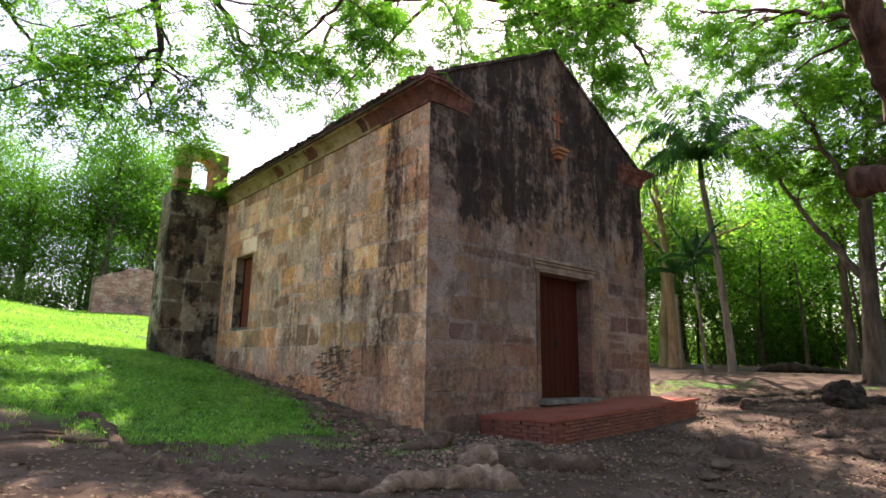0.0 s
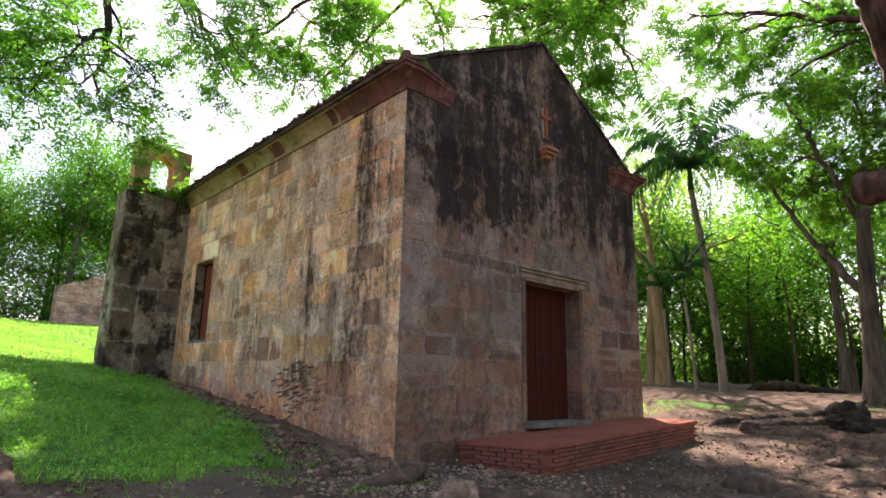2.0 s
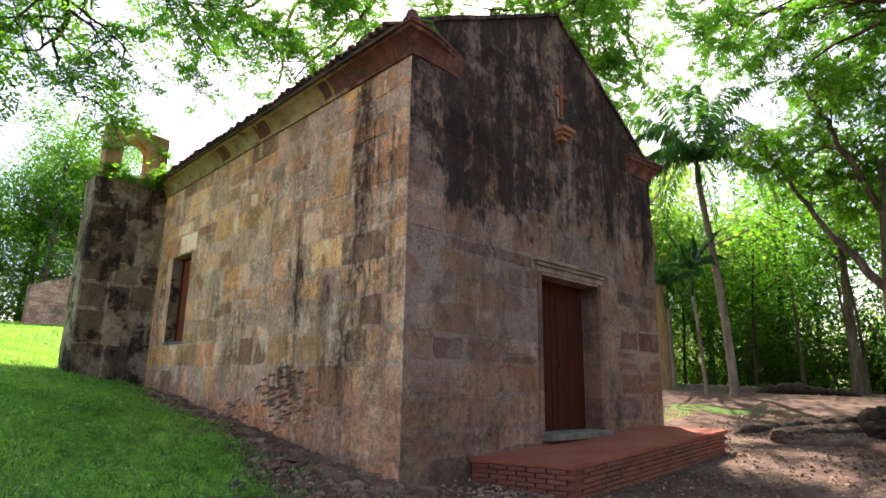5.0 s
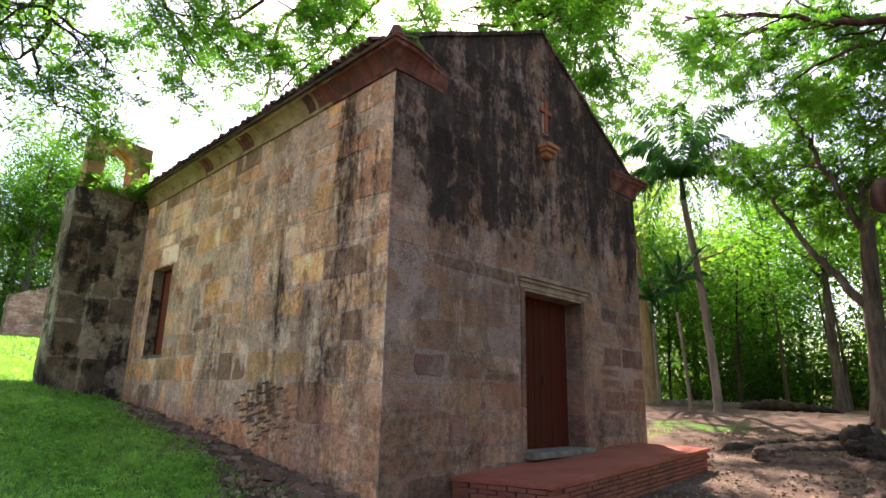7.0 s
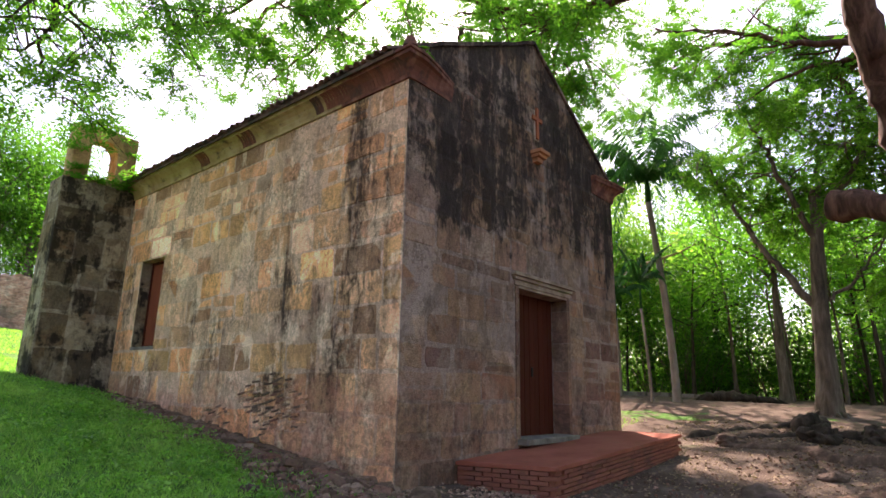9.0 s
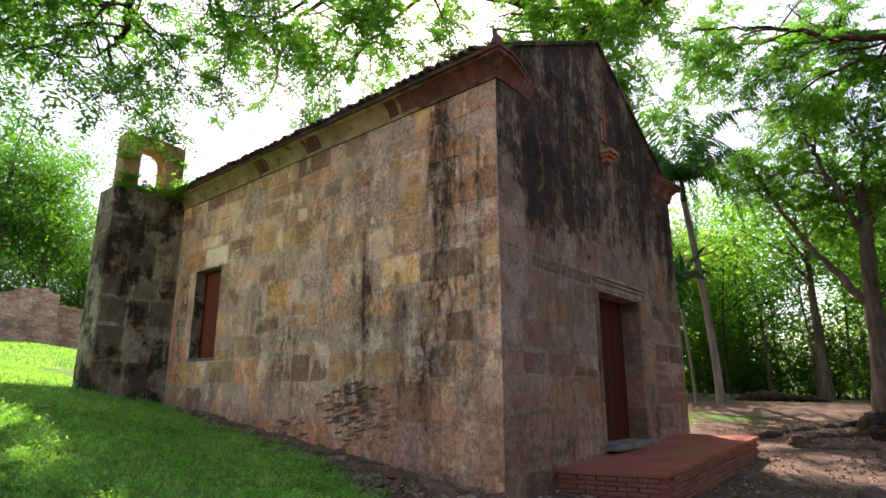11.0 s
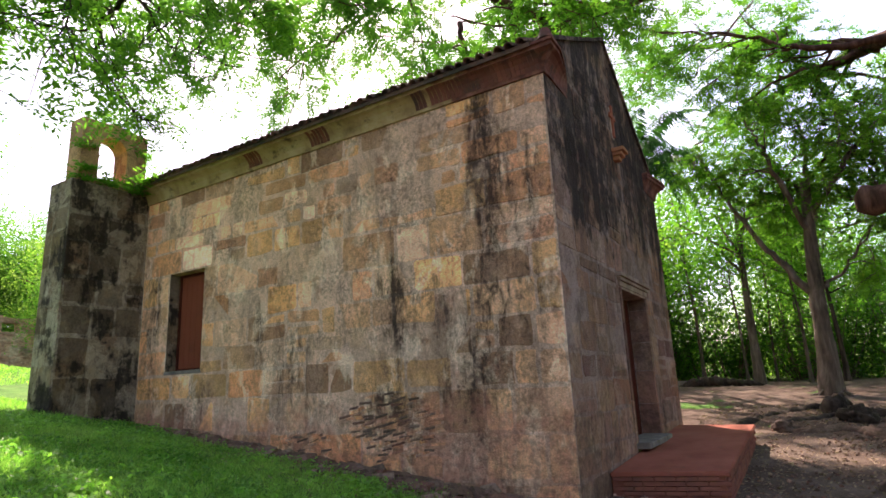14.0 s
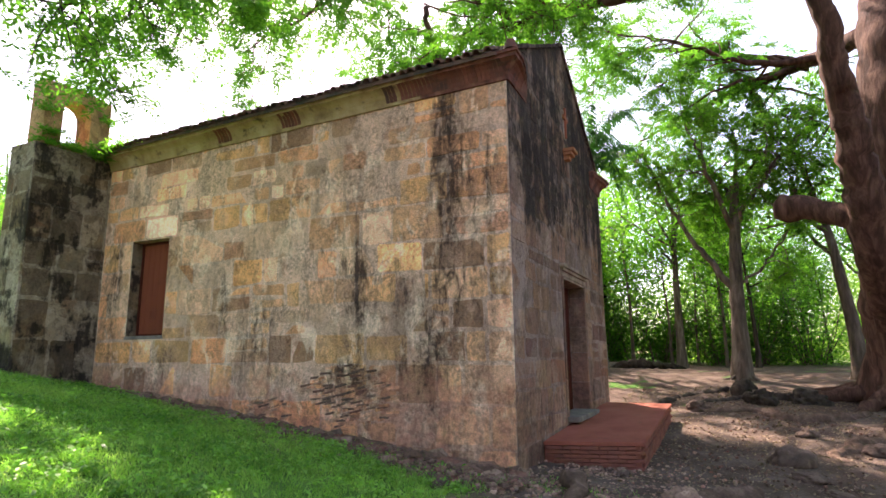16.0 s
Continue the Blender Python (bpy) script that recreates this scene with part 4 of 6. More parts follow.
# ---- brick platform ----
def platform():
    t = thing("brick_platform", "low red brick platform with smooth red cement top before the door", "platform", at=(8.6, 4.9, 0.2))
    inv = Matrix.Translation((-8.6, -4.9, -0.2))
    # the top slopes with the ground; lower at the near end
    def top(x):
        return 0.32 + (x - 6.1) * 0.047
    xa, xb, ya, yb = 6.15, 11.05, 4.27, Y0 - 0.005
    bm = bmesh.new()
    skew = 0.28
    c = [(xa + skew, ya), (xb, ya), (xb, yb), (xa, yb)]
    hi = [bm.verts.new((x, y, top(x))) for x, y in c]
    lo = [bm.verts.new((x, y, top(x) - 0.055)) for x, y in c]
    bm.faces.new(hi)
    bm.faces.new(lo[::-1])
    for i in range(4):
        bm.faces.new((lo[i], lo[(i + 1) % 4], hi[(i + 1) % 4], hi[i]))
    bmesh.ops.bevel(bm, geom=bm.edges[:], offset=0.012, segments=2, affect="EDGES")
    p = part("slab", bm, M_SLAB, t)
    p.matrix_parent_inverse = inv
    bm = bmesh.new()
    c2 = [(xa + skew + 0.06, ya + 0.06), (xb - 0.06, ya + 0.06), (xb - 0.06, yb), (xa + 0.06, yb)]
    hi = [bm.verts.new((x, y, top(x) - 0.05)) for x, y in c2]
    lo = [bm.verts.new((x, y, -0.3)) for x, y in c2]
    bm.faces.new(hi)
    bm.faces.new(lo[::-1])
    for i in range(4):
        bm.faces.new((lo[i], lo[(i + 1) % 4], hi[(i + 1) % 4], hi[i]))
    p = part("core", bm, M_BRICK, t)
    p.matrix_parent_inverse = inv
    rng = random.Random(11)
    me = []
    for L in (0.235, 0.115):
        b2 = bmesh.new()
        box(b2, -L / 2, -0.055, -0.024, L / 2, 0.055, 0.024, 0.005)
        m = bpy.data.meshes.new("brick")
        b2.to_mesh(m)
        b2.free()
        m.materials.append(M_BRICK)
        me.append(m)
    tilt = -math.atan(0.047)
    for course in range(7):
        out = (0.012, 0.03, 0.018, 0.024, 0.03, 0.026, 0.03)[course]
        n = int((xb - xa) / 0.25)
        for i in range(n + 1):
            x = xa + 0.125 + 0.25 * i - (0.12 if course % 2 else 0)
            if x > xb - 0.14 or x < xa + skew + 0.15:
                continue
            z = top(x) - 0.085 - 0.058 * course
            if z < height(x, ya) - 0.08:
                continue
            b = new("brick", me[0])
            b.parent, b.matrix_parent_inverse = t, inv
            b.matrix_basis = Matrix.Translation((x, ya + 0.055 + out + rng.uniform(-0.004, 0.004), z)) @ Euler((0, tilt, rng.uniform(-0.01, 0.01))).to_matrix().to_4x4()
        for i in range(int((yb - ya) / 0.25) + 1):
            y = ya + 0.24 + 0.25 * i - (0.11 if course % 2 else 0)
            if y > yb - 0.12:
                continue
            for x, sx, lean in ((xa + skew * (yb - y) / (yb - ya), 1, skew / (yb - ya)), (xb, -1, 0.0)):
                z = top(x) - 0.085 - 0.058 * course
                if z < height(x, y) - 0.08:
                    continue
                b = new("brick", me[0])
                b.parent, b.matrix_parent_inverse = t, inv
                b.matrix_basis = Matrix.Translation((x + sx * (0.055 + out + rng.uniform(-0.004, 0.004)), y, z)) @ Euler((0, 0, math.pi / 2 + lean + rng.uniform(-0.01, 0.01))).to_matrix().to_4x4()


platform()
# ---- trees ----
def limb(tubes, out, ctrl, r0, r1, rng, branches, blen, start=0.3, twigs=7, per=7, sag=-0.25, sides=7):
    """A limb along a curve, with side branches and twigs; the places and ways of its leaves go into out."""
    pts = spline(ctrl, 6 * len(ctrl))
    pts = [p + unit(rng) * 0.06 for p in pts]
    n = len(pts)
    tubes.add(pts, [r0 + (r1 - r0) * (i / (n - 1)) ** 0.8 for i in range(n)], sides)
    for b in range(branches):
        u = start + (1 - start) * (b + rng.random()) / branches
        i = min(int(u * (n - 1)), n - 2)
        p = pts[i]
        along = (pts[i + 1] - pts[i]).normalized()
        d = (along * rng.uniform(0.2, 0.9) + unit(rng, 0.55)).normalized()
        L = blen * rng.uniform(0.5, 1.25)
        r = max(0.014, (r0 + (r1 - r0) * u) * 0.4)
        q, run = p.copy(), [p.copy()]
        for s in range(6):
            d = (d + unit(rng) * 0.33 + Vector((0, 0, sag * 0.16 * (s - 1.5)))).normalized()
            q = q + d * (L / 6)
            run.append(q.copy())
        tubes.add(run, [r * (1 - 0.8 * s / 6) + 0.004 for s in range(7)], 5)
        for t in range(twigs):
            s = rng.randint(2, 6)
            base = run[s]
            td = (unit(rng, 0.5) + (run[s] - run[s - 1]).normalized() * 0.6 + Vector((0, 0, -0.12))).normalized()
            tl = rng.uniform(0.5, 1.1)
            mid = base + td * tl * 0.5 + unit(rng) * 0.05
            end = base + td * tl + Vector((0, 0, -0.1))
            tubes.add([base, mid, end], [0.011, 0.008, 0.004], 3)
            for k in range(per):
                w = rng.uniform(0.25, 1.0)
                out.append((base + (end - base) * w, (td * 0.5 + unit(rng, 0.5)).normalized()))


def rain_tree(name, label, base, trunk, r0, r1, limbs, seed, bark, leaf, spray=(11, 0.52, 0.125, 0.05), flare=1.5, dense=7):
    """A spreading tree with a stout trunk and feathery leaves; limbs are curves with their numbers."""
    rng = random.Random(seed)
    t = thing(name, label, "tree", at=base)
    inv = Matrix.Translation([-c for c in base])
    tb = Tubes()
    pts = spline(trunk, 12 * len(trunk))
    n = len(pts)
    rad = []
    for i in range(n):
        u = i / (n - 1)
        rad.append((r0 + (r1 - r0) * u) * (1 + (flare - 1) * math.exp(-u * 9)))
    tb.add(pts, rad, 26, 0.0, rng, 0.16, 1.3)
    # buttress roots running out from the foot
    for a in range(14):
        th = a * 0.449 + rng.uniform(-0.2, 0.2)
        L = rng.uniform(1.2, 2.6) * max(r0, 0.4)
        o = Vector(base)
        run = []
        for s in range(7):
            u = s / 6
            x = o.x + math.cos(th) * (r0 * 0.7 + L * u) + 0.1 * math.sin(5 * u + a)
            y = o.y + math.sin(th) * (r0 * 0.7 + L * u) + 0.1 * math.cos(4 * u + a)
            run.append((x, y, height(x, y) + (0.55 * r0 * (1 - u) ** 2.6) - 0.03 - 0.08 * u))
        run = spline(run, 20)
        tb.add(run, [rng.uniform(0.9, 1.1) * 0.21 * r0 * (1 - 0.75 * s / 19) for s in range(20)], 10, 0.0, rng, 0.55, 3.5)
    ends = []
    wood = part("trunk", tb.mesh("trunk", bark), bark, t)
    wood.matrix_parent_inverse = inv
    for ctrl, ra, rb, nb, bl, st in limbs:
        lt = Tubes()
        limb(lt, ends, ctrl, ra, rb, rng, nb, bl, st, 7, dense)
        br = part("limb", lt.mesh("limb", bark), bark, t)
        br.matrix_parent_inverse = inv
    cr = part("crown", sprays("crown", [e[0] for e in ends], [e[1] for e in ends], seed, *spray, leaf), leaf, t, "feathery bright green leaves")
    cr["kind"] = "stuff"
    cr.matrix_parent_inverse = inv
    return t


def zg(x, y, dz=0.0):
    return (x, y, height(x, y) + dz)


# the great tree beside the forecourt
great = rain_tree("rain_tree", "huge old rain tree with twin red-brown trunk and spreading crown", zg(14.9, -0.95),
          [(14.9, -0.95, 0.3), (14.6, -0.85, 1.4), (14.0, -0.7, 2.95), (13.6, -0.75, 4.8), (13.4, -0.85, 7.0), (14.2, -1.2, 9.8), (16.4, -2.0, 11.6)], 1.05, 0.58,
          [
              ([(14.1, -0.55, 2.0), (13.1, -0.15, 2.95), (12.2, 0.17, 3.94), (11.6, 0.36, 5.27), (11.1, 0.51, 6.33), (10.75, 0.66, 7.41), (10.45, 0.86, 8.42), (10.2, 1.6, 10.0), (9.5, 3.2, 12.0), (8.0, 7.0, 13.3), (5.0, 10.5, 13.2)], 0.55, 0.05, 15, 3.0, 0.66),
              ([(10.35, 1.1, 9.0), (11.0, 3.2, 9.9), (12.3, 5.8, 11.0), (12.5, 7.6, 11.4), (12.5, 9.0, 11.9), (12.8, 11.0, 12.6)], 0.24, 0.03, 15, 3.0, 0.4),
              ([(14.0, -1.1, 9.4), (17.0, 0.2, 10.2), (18.8, 1.7, 10.5), (20.8, 3.4, 10.8), (24.5, 6.0, 11.2)], 0.3, 0.04, 20, 3.0, 0.25),
              # this limb and the next pass overhead out of view, added for their shade
              ([(15.0, -1.5, 10.4), (12.0, -2.2, 11.6), (5.0, -1.5, 12.4), (0.0, 1.0, 12.4)], 0.3, 0.05, 13, 3.2, 0.3),
              ([(9.5, 3.2, 12.0), (8.5, 4.2, 12.8), (5.0, 6.2, 13.2), (1.0, 7.5, 13.0)], 0.2, 0.04, 14, 3.0, 0.3),
              ([(12.5, 8.3, 11.65), (10.5, 11.0, 12.8), (8.5, 15.0, 12.8), (10.0, 19.0, 12.0)], 0.14, 0.04, 14, 3.0, 0.25),
              ([(16.2, -1.9, 11.2), (18.5, -3.0, 11.9), (21.0, -4.0, 12.0)], 0.24, 0.04, 12, 3.0, 0.3),
              ([(8.6, 6.0, 13.0), (8.6, 8.6, 11.6), (7.9, 11.2, 10.0), (7.4, 13.2, 9.0)], 0.10, 0.02, 14, 2.0, 0.4),
              ([(7.4, 7.8, 13.3), (6.6, 9.6, 11.4), (5.6, 11.2, 9.6), (4.7, 13.0, 9.0)], 0.09, 0.02, 12, 2.0, 0.4),
              ([(12.8, 11.0, 12.6), (12.6, 10.6, 11.2), (12.0, 10.2, 10.2), (10.8, 11.0, 9.4)], 0.10, 0.02, 12, 2.2, 0.2),
              ([(16.6, -0.4, 9.95), (16.2, 1.8, 10.2), (15.4, 3.6, 10.8), (16.4, 6.0, 12.4)], 0.14, 0.02, 14, 2.2, 0.2),
              ([(12.5, 8.3, 11.65), (16.0, 8.5, 12.6), (19.5, 9.5, 13.0), (23.0, 11.0, 13.0)], 0.11, 0.02, 18, 2.8, 0.1),
              ([(17.4, 0.2, 10.2), (18.2, 3.5, 12.0), (20.0, 6.5, 13.2), (24.0, 8.0, 13.5)], 0.15, 0.02, 18, 2.8, 0.2),
              ([(18.8, 1.7, 10.45), (18.9, 1.2, 8.8), (18.9, 2.0, 7.6), (19.2, 3.0, 6.8)], 0.12, 0.02, 14, 2.2, 0.25),
              ([(12.4, 7.0, 11.3), (13.3, 7.9, 10.6), (13.8, 8.3, 9.6), (14.0, 8.5, 8.6)], 0.06, 0.015, 9, 1.2, 0.2),
              ([(12.4, 7.0, 11.3), (13.6, 9.5, 11.2), (14.6, 12.0, 11.0), (15.0, 15.0, 10.6)], 0.1, 0.02, 14, 2.2, 0.2),
              ([(12.2, 5.6, 10.9), (11.5, 5.7, 10.4), (10.0, 6.9, 10.0), (9.2, 8.4, 10.0)], 0.08, 0.02, 8, 1.7, 0.15),
              ([(10.2, 1.6, 10.0), (10.9, 4.0, 10.4), (9.6, 5.6, 10.6), (8.6, 7.2, 10.8)], 0.1, 0.02, 8, 1.8, 0.2),
          ], 21, M_BARK_RED, M_LEAF, dense=8)


def stub():
    """The sawn limb on the great tree."""
    tb = Tubes()
    rng = random.Random(5)
    pts = spline([(12.1, 0.1, 4.2), (12.5, 0.75, 4.6), (12.9, 1.3, 4.85), (13.3, 1.75, 4.95)], 12)
    tb.add(pts, [0.36, 0.32, 0.28, 0.26, 0.25, 0.24, 0.24, 0.25, 0.27, 0.29, 0.28, 0.2], 14, 0.0, rng, 0.35, 3.0)
    ob = part("broken_limb", tb.mesh("broken_limb", M_BARK_RED), M_BARK_RED, great, "sawn-off limb stump with rough dark end")
    ob.matrix_parent_inverse = Matrix.Translation(-great.location)


stub()

# the tree behind the lawn's near edge, whose boughs hang over the view
rain_tree("rain_tree", "spreading rain tree whose dark boughs hang over the lawn", zg(-7.0, 2.0),
          [(-7.0, 2.0, -0.2), (-6.9, 2.2, 2.0), (-6.6, 2.6, 4.2), (-6.5, 3.0, 6.0)], 0.6, 0.36,
          [
              ([(-6.5, 3.0, 5.8), (-4.0, 5.0, 8.6), (-1.2, 7.6, 9.6), (0.9, 9.1, 8.6), (1.75, 9.8, 6.9), (1.8, 10.2, 6.4), (1.6, 10.5, 6.05)], 0.18, 0.012, 15, 1.6, 0.42),
              ([(1.72, 9.9, 6.9), (1.0, 10.2, 6.5), (0.2, 10.6, 6.1), (-0.8, 11.0, 5.6)], 0.04, 0.012, 9, 1.2, 0.2),
              ([(1.75, 10.2, 6.4), (2.0, 10.8, 6.1), (2.4, 11.3, 5.95), (2.8, 11.8, 6.1)], 0.03, 0.01, 4, 0.6, 0.4),
              ([(-1.2, 7.6, 9.5), (1.5, 9.6, 9.3), (3.6, 11.0, 8.6), (4.8, 12.2, 8.2)], 0.12, 0.02, 14, 1.9, 0.3),
              ([(-3.5, 5.5, 8.8), (-2.2, 9.0, 9.0), (-0.8, 11.5, 8.0), (0.2, 12.6, 7.2)], 0.13, 0.02, 12, 1.7, 0.35),
              ([(-6.5, 3.0, 5.9), (-8.0, 7.0, 8.8), (-6.0, 12.0, 9.6), (-3.0, 15.0, 9.2)], 0.24, 0.03, 12, 2.6, 0.35),
              # last two boughs arch overhead unseen, added to shade the ground
              ([(-4.0, 5.0, 8.6), (-1.0, 4.0, 10.8), (3.0, 4.5, 11.6), (6.0, 5.5, 11.8)], 0.18, 0.03, 14, 2.8, 0.3),
              ([(-6.5, 3.0, 5.9), (-5.0, -1.0, 9.0), (-1.0, -3.0, 10.4), (3.0, -3.0, 10.8)], 0.22, 0.03, 12, 2.8, 0.3),
          ], 22, M_BARK_DARK, M_LEAF, (9, 0.46, 0.12, 0.046), 1.5, 5)


def broadleaf(name, label, h, r, seed, bark, leaf, trunk_lean=(0.0, 0.0), first=0.45, limbs=9, reach=0.32, size=0.3, per=16, spread=0.6, forks=3, group=""):
    """A tree of its own at the origin: tapered trunk, limbs with branches, crown of broad leaves in clumps."""
    rng = random.Random(seed)
    t = thing(name, label, "tree", group)
    tb = Tubes()
    ctrl = [(0, 0, -0.25)] + [(trunk_lean[0] * u * u * h + rng.uniform(-0.1, 0.1) * u, trunk_lean[1] * u * u * h + rng.uniform(-0.1, 0.1) * u, h * 0.86 * u) for u in (0.15, 0.35, 0.55, 0.75, 1.0)]
    pts = spline(ctrl, 22)
    tb.add(pts, [r * (1 + 0.7 * math.exp(-i * 0.9)) * (1 - 0.82 * i / 21) for i in range(22)], 10, 0.05, rng)
    clumps = []
    for k in range(limbs):
        u = first + (0.97 - first) * (k + rng.random()) / limbs
        p = pts[int(u * 21)]
        th = k * 2.4 + rng.uniform(-0.5, 0.5)
        L = reach * h * rng.uniform(0.6, 1.2) * (1.15 - 0.55 * u)
        d = Vector((math.cos(th), math.sin(th), rng.uniform(0.15, 0.8))).normalized()
        q, run = p.copy(), [p.copy()]
        for s in range(6):
            d = (d + unit(rng) * 0.22 + Vector((0, 0, 0.06))).normalized()
            q = q + d * L / 6
            run.append(q.copy())
        rr = r * (1 - 0.8 * u) * 0.6
        tb.add(run, [rr * (1 - 0.85 * s / 6) + 0.008 for s in range(7)], 6)
        clumps += run[3:]
        for b in range(forks):
            p2 = run[rng.randint(2, 5)]
            d2 = (unit(rng, 0.6) + d * 0.5).normalized()
            run2 = [p2 + d2 * (L * 0.4 * s / 3) + unit(rng) * 0.05 for s in range(4)]
            tb.add(run2, [rr * 0.35, rr * 0.25, rr * 0.15, 0.006], 4)
            clumps += run2[1:]
    part("trunk", tb.mesh("trunk", bark), bark, t)
    cr = part("crown", leaves("crown", clumps, seed, size, leaf, per, spread), leaf, t)
    cr["kind"] = "stuff"
    return t


def put(t, x, y, turn=0.0, s=1.0, dz=0.0):
    t.location = (x, y, height(x, y) + dz)
    t.rotation_euler = (0, 0, radians(turn))
    t.scale = (s, s, s)
    return t


# trees that stand out singly beyond the forecourt
rain_tree("forked_tree", "grey-brown forked tree with one long slanting bough and feathery crown", zg(17.8, 2.8),
          [(17.80, 2.8, 0.50), (17.85, 2.76, 2.10), (17.90, 2.72, 3.70), (17.95, 2.6, 5.50), (18.00, 2.5, 6.90)], 0.27, 0.13,
          [
              ([(17.90, 2.74, 3.60), (17.90, 3.75, 5.00), (17.80, 4.65, 6.80), (17.50, 5.2, 8.50)], 0.13, 0.02, 8, 1.1, 0.45),
              ([(17.95, 2.6, 5.40), (17.30, 3.2, 7.10), (17.00, 3.5, 8.20), (16.70, 3.8, 8.90)], 0.1, 0.02, 11, 1.6, 0.3),
              ([(18.00, 2.5, 6.70), (18.10, 2.3, 8.10), (17.90, 2.6, 9.40)], 0.1, 0.02, 9, 1.6, 0.2),
              ([(17.95, 2.6, 5.60), (17.40, 1.6, 7.00), (17.10, 0.7, 7.90), (16.90, 0.2, 8.50)], 0.1, 0.02, 11, 1.6, 0.25),
              ([(18.00, 2.5, 6.20), (19.10, 3.0, 7.60), (19.90, 3.4, 8.70)], 0.09, 0.02, 8, 1.6, 0.3),
              ([(17.92, 2.72, 3.65), (18.10, 2.0, 4.20), (18.20, 1.3, 5.10), (18.30, 0.8, 6.10)], 0.06, 0.02, 7, 1.3, 0.35),
          ], 31, M_BARK, M_LEAF_LIGHT, (10, 0.5, 0.12, 0.05), 1.35, 7)
put(broadleaf("pale_tree", "pale buttressed tree with tan bark and thin crown", 11.0, 0.3, 32, M_BARK_PALE, M_LEAF_FAR, (-0.02, 0.05), 0.4, 8, 0.4, 0.2, 14, 0.8), 23.0, 10.9, 20)
put(broadleaf("pale_tree", "tan leaning tree beside the pale buttressed one", 10.0, 0.26, 33, M_BARK_PALE, M_LEAF_FAR, (0.02, -0.12), 0.5, 7, 0.36, 0.2, 14, 0.8), 24.5, 12.2, 60)
put(broadleaf("leaning_tree", "dark leaning tree with a curved trunk", 9.0, 0.24, 34, M_BARK, M_LEAF_DARK, (-0.02, 0.14), 0.55, 8, 0.4, 0.2, 20, 0.7), 18.6, -0.35)
put(broadleaf("grey_tree", "slender grey tree at the wood's edge", 10.5, 0.2, 35, M_BARK, M_LEAF, (0.02, -0.04), 0.5, 9, 0.36, 0.2, 18, 0.7), 24.2, 4.9, 40)


def palm(name, label, h, r, n, flen, seed, lean, droop=1.0, group=""):
    rng = random.Random(seed)
    t = thing(name, label, "palm", group)
    tb = Tubes()
    pts = spline([(0, 0, -0.2), (lean[0] * 0.1, lean[1] * 0.1, h * 0.2), (lean[0] * 0.4, lean[1] * 0.4, h * 0.55), (lean[0], lean[1], h)], 26)
    tb.add(pts, [r * (1 + 0.5 * math.exp(-i * 0.8)) * (1 - 0.3 * i / 25) + (0.012 if i % 2 else 0) for i in range(26)], 10)
    part("trunk", tb.mesh("trunk", M_PALM), M_PALM, t)
    top = pts[-1]
    tb = Tubes()
    tb.add([top, top + Vector((0, 0, 0.5)), top + Vector((0, 0, 1.1))], [r * 0.8, r * 0.7, r * 0.2], 8)
    part("crownshaft", tb.mesh("crownshaft", M_PALM_LEAF), M_PALM_LEAF, t)
    for k in range(n):
        th = k * 2.4 + rng.uniform(-0.3, 0.3)
        rise = 2.6 - 2.2 * min(1.0, 1.4 * k / n)
        fall = droop * (0.03 + 0.06 * min(1.0, 2.0 * k / n))
        d = Vector((math.cos(th), math.sin(th), rise)).normalized()
        p = top + Vector((0, 0, 0.95))
        run = []
        L = flen * rng.uniform(0.85, 1.1)
        for s in range(13):
            run.append(p.copy())
            d = (d + Vector((0, 0, -fall * (0.25 + 0.2 * s)))).normalized()
            p = p + d * L / 12
        v, f = [], []
        for s in range(1, 13):
            a = (run[s] - run[s - 1]).normalized()
            sd = a.cross(Vector((0, 0, 1)))
            sd = sd.normalized() if sd.length > 0.05 else Vector((1, 0, 0))
            for q in range(6):
                c = run[s - 1] + (run[s] - run[s - 1]) * (q / 6)
                ll = flen * 0.17 * math.sin(math.pi * min(0.95, (s + q / 6) / 13.5 + 0.06)) * rng.uniform(0.85, 1.1)
                for sg in (-1, 1):
                    e = c + (sd * sg * rng.uniform(0.35, 0.75) + a * 0.45 + Vector((0, 0, -0.8 + rng.uniform(-0.4, 0.3)))).normalized() * ll
                    m = c + (e - c) * 0.45 + Vector((0, 0, 0.03))
                    w = a * 0.034
                    b = len(v)
                    v += [c, m + w, e, m - w]
                    f.append((b, b + 1, b + 2, b + 3))
        b = len(v)
        for s in range(12):
            w = Vector((0, 0, 0.025 * (1 - s / 13)))
            c2 = len(v)
            v += [run[s] + w, run[s] - w, run[s + 1] - w, run[s + 1] + w]
            f.append((c2, c2 + 1, c2 + 2, c2 + 3))
        part("frond", mesh_of("frond", v, f, M_PALM_LEAF), M_PALM_LEAF, t)
    return t


put(palm("royal_palm", "tall royal palm with grey trunk and drooping fronds", 6.75, 0.13, 22, 4.1, 41, (-0.35, 0.42), 2.9), 19.65, 7.2, 0)
put(palm("young_palm", "thin young palm with a few drooping fronds", 3.0, 0.05, 9, 1.5, 42, (-0.1, 0.15), 1.2), 18.9, 7.75)
put(palm("young_palm", "young palm in front of the pale tree", 2.9, 0.07, 9, 1.7, 43, (0.1, 0.1), 1.3), 21.5, 9.9)

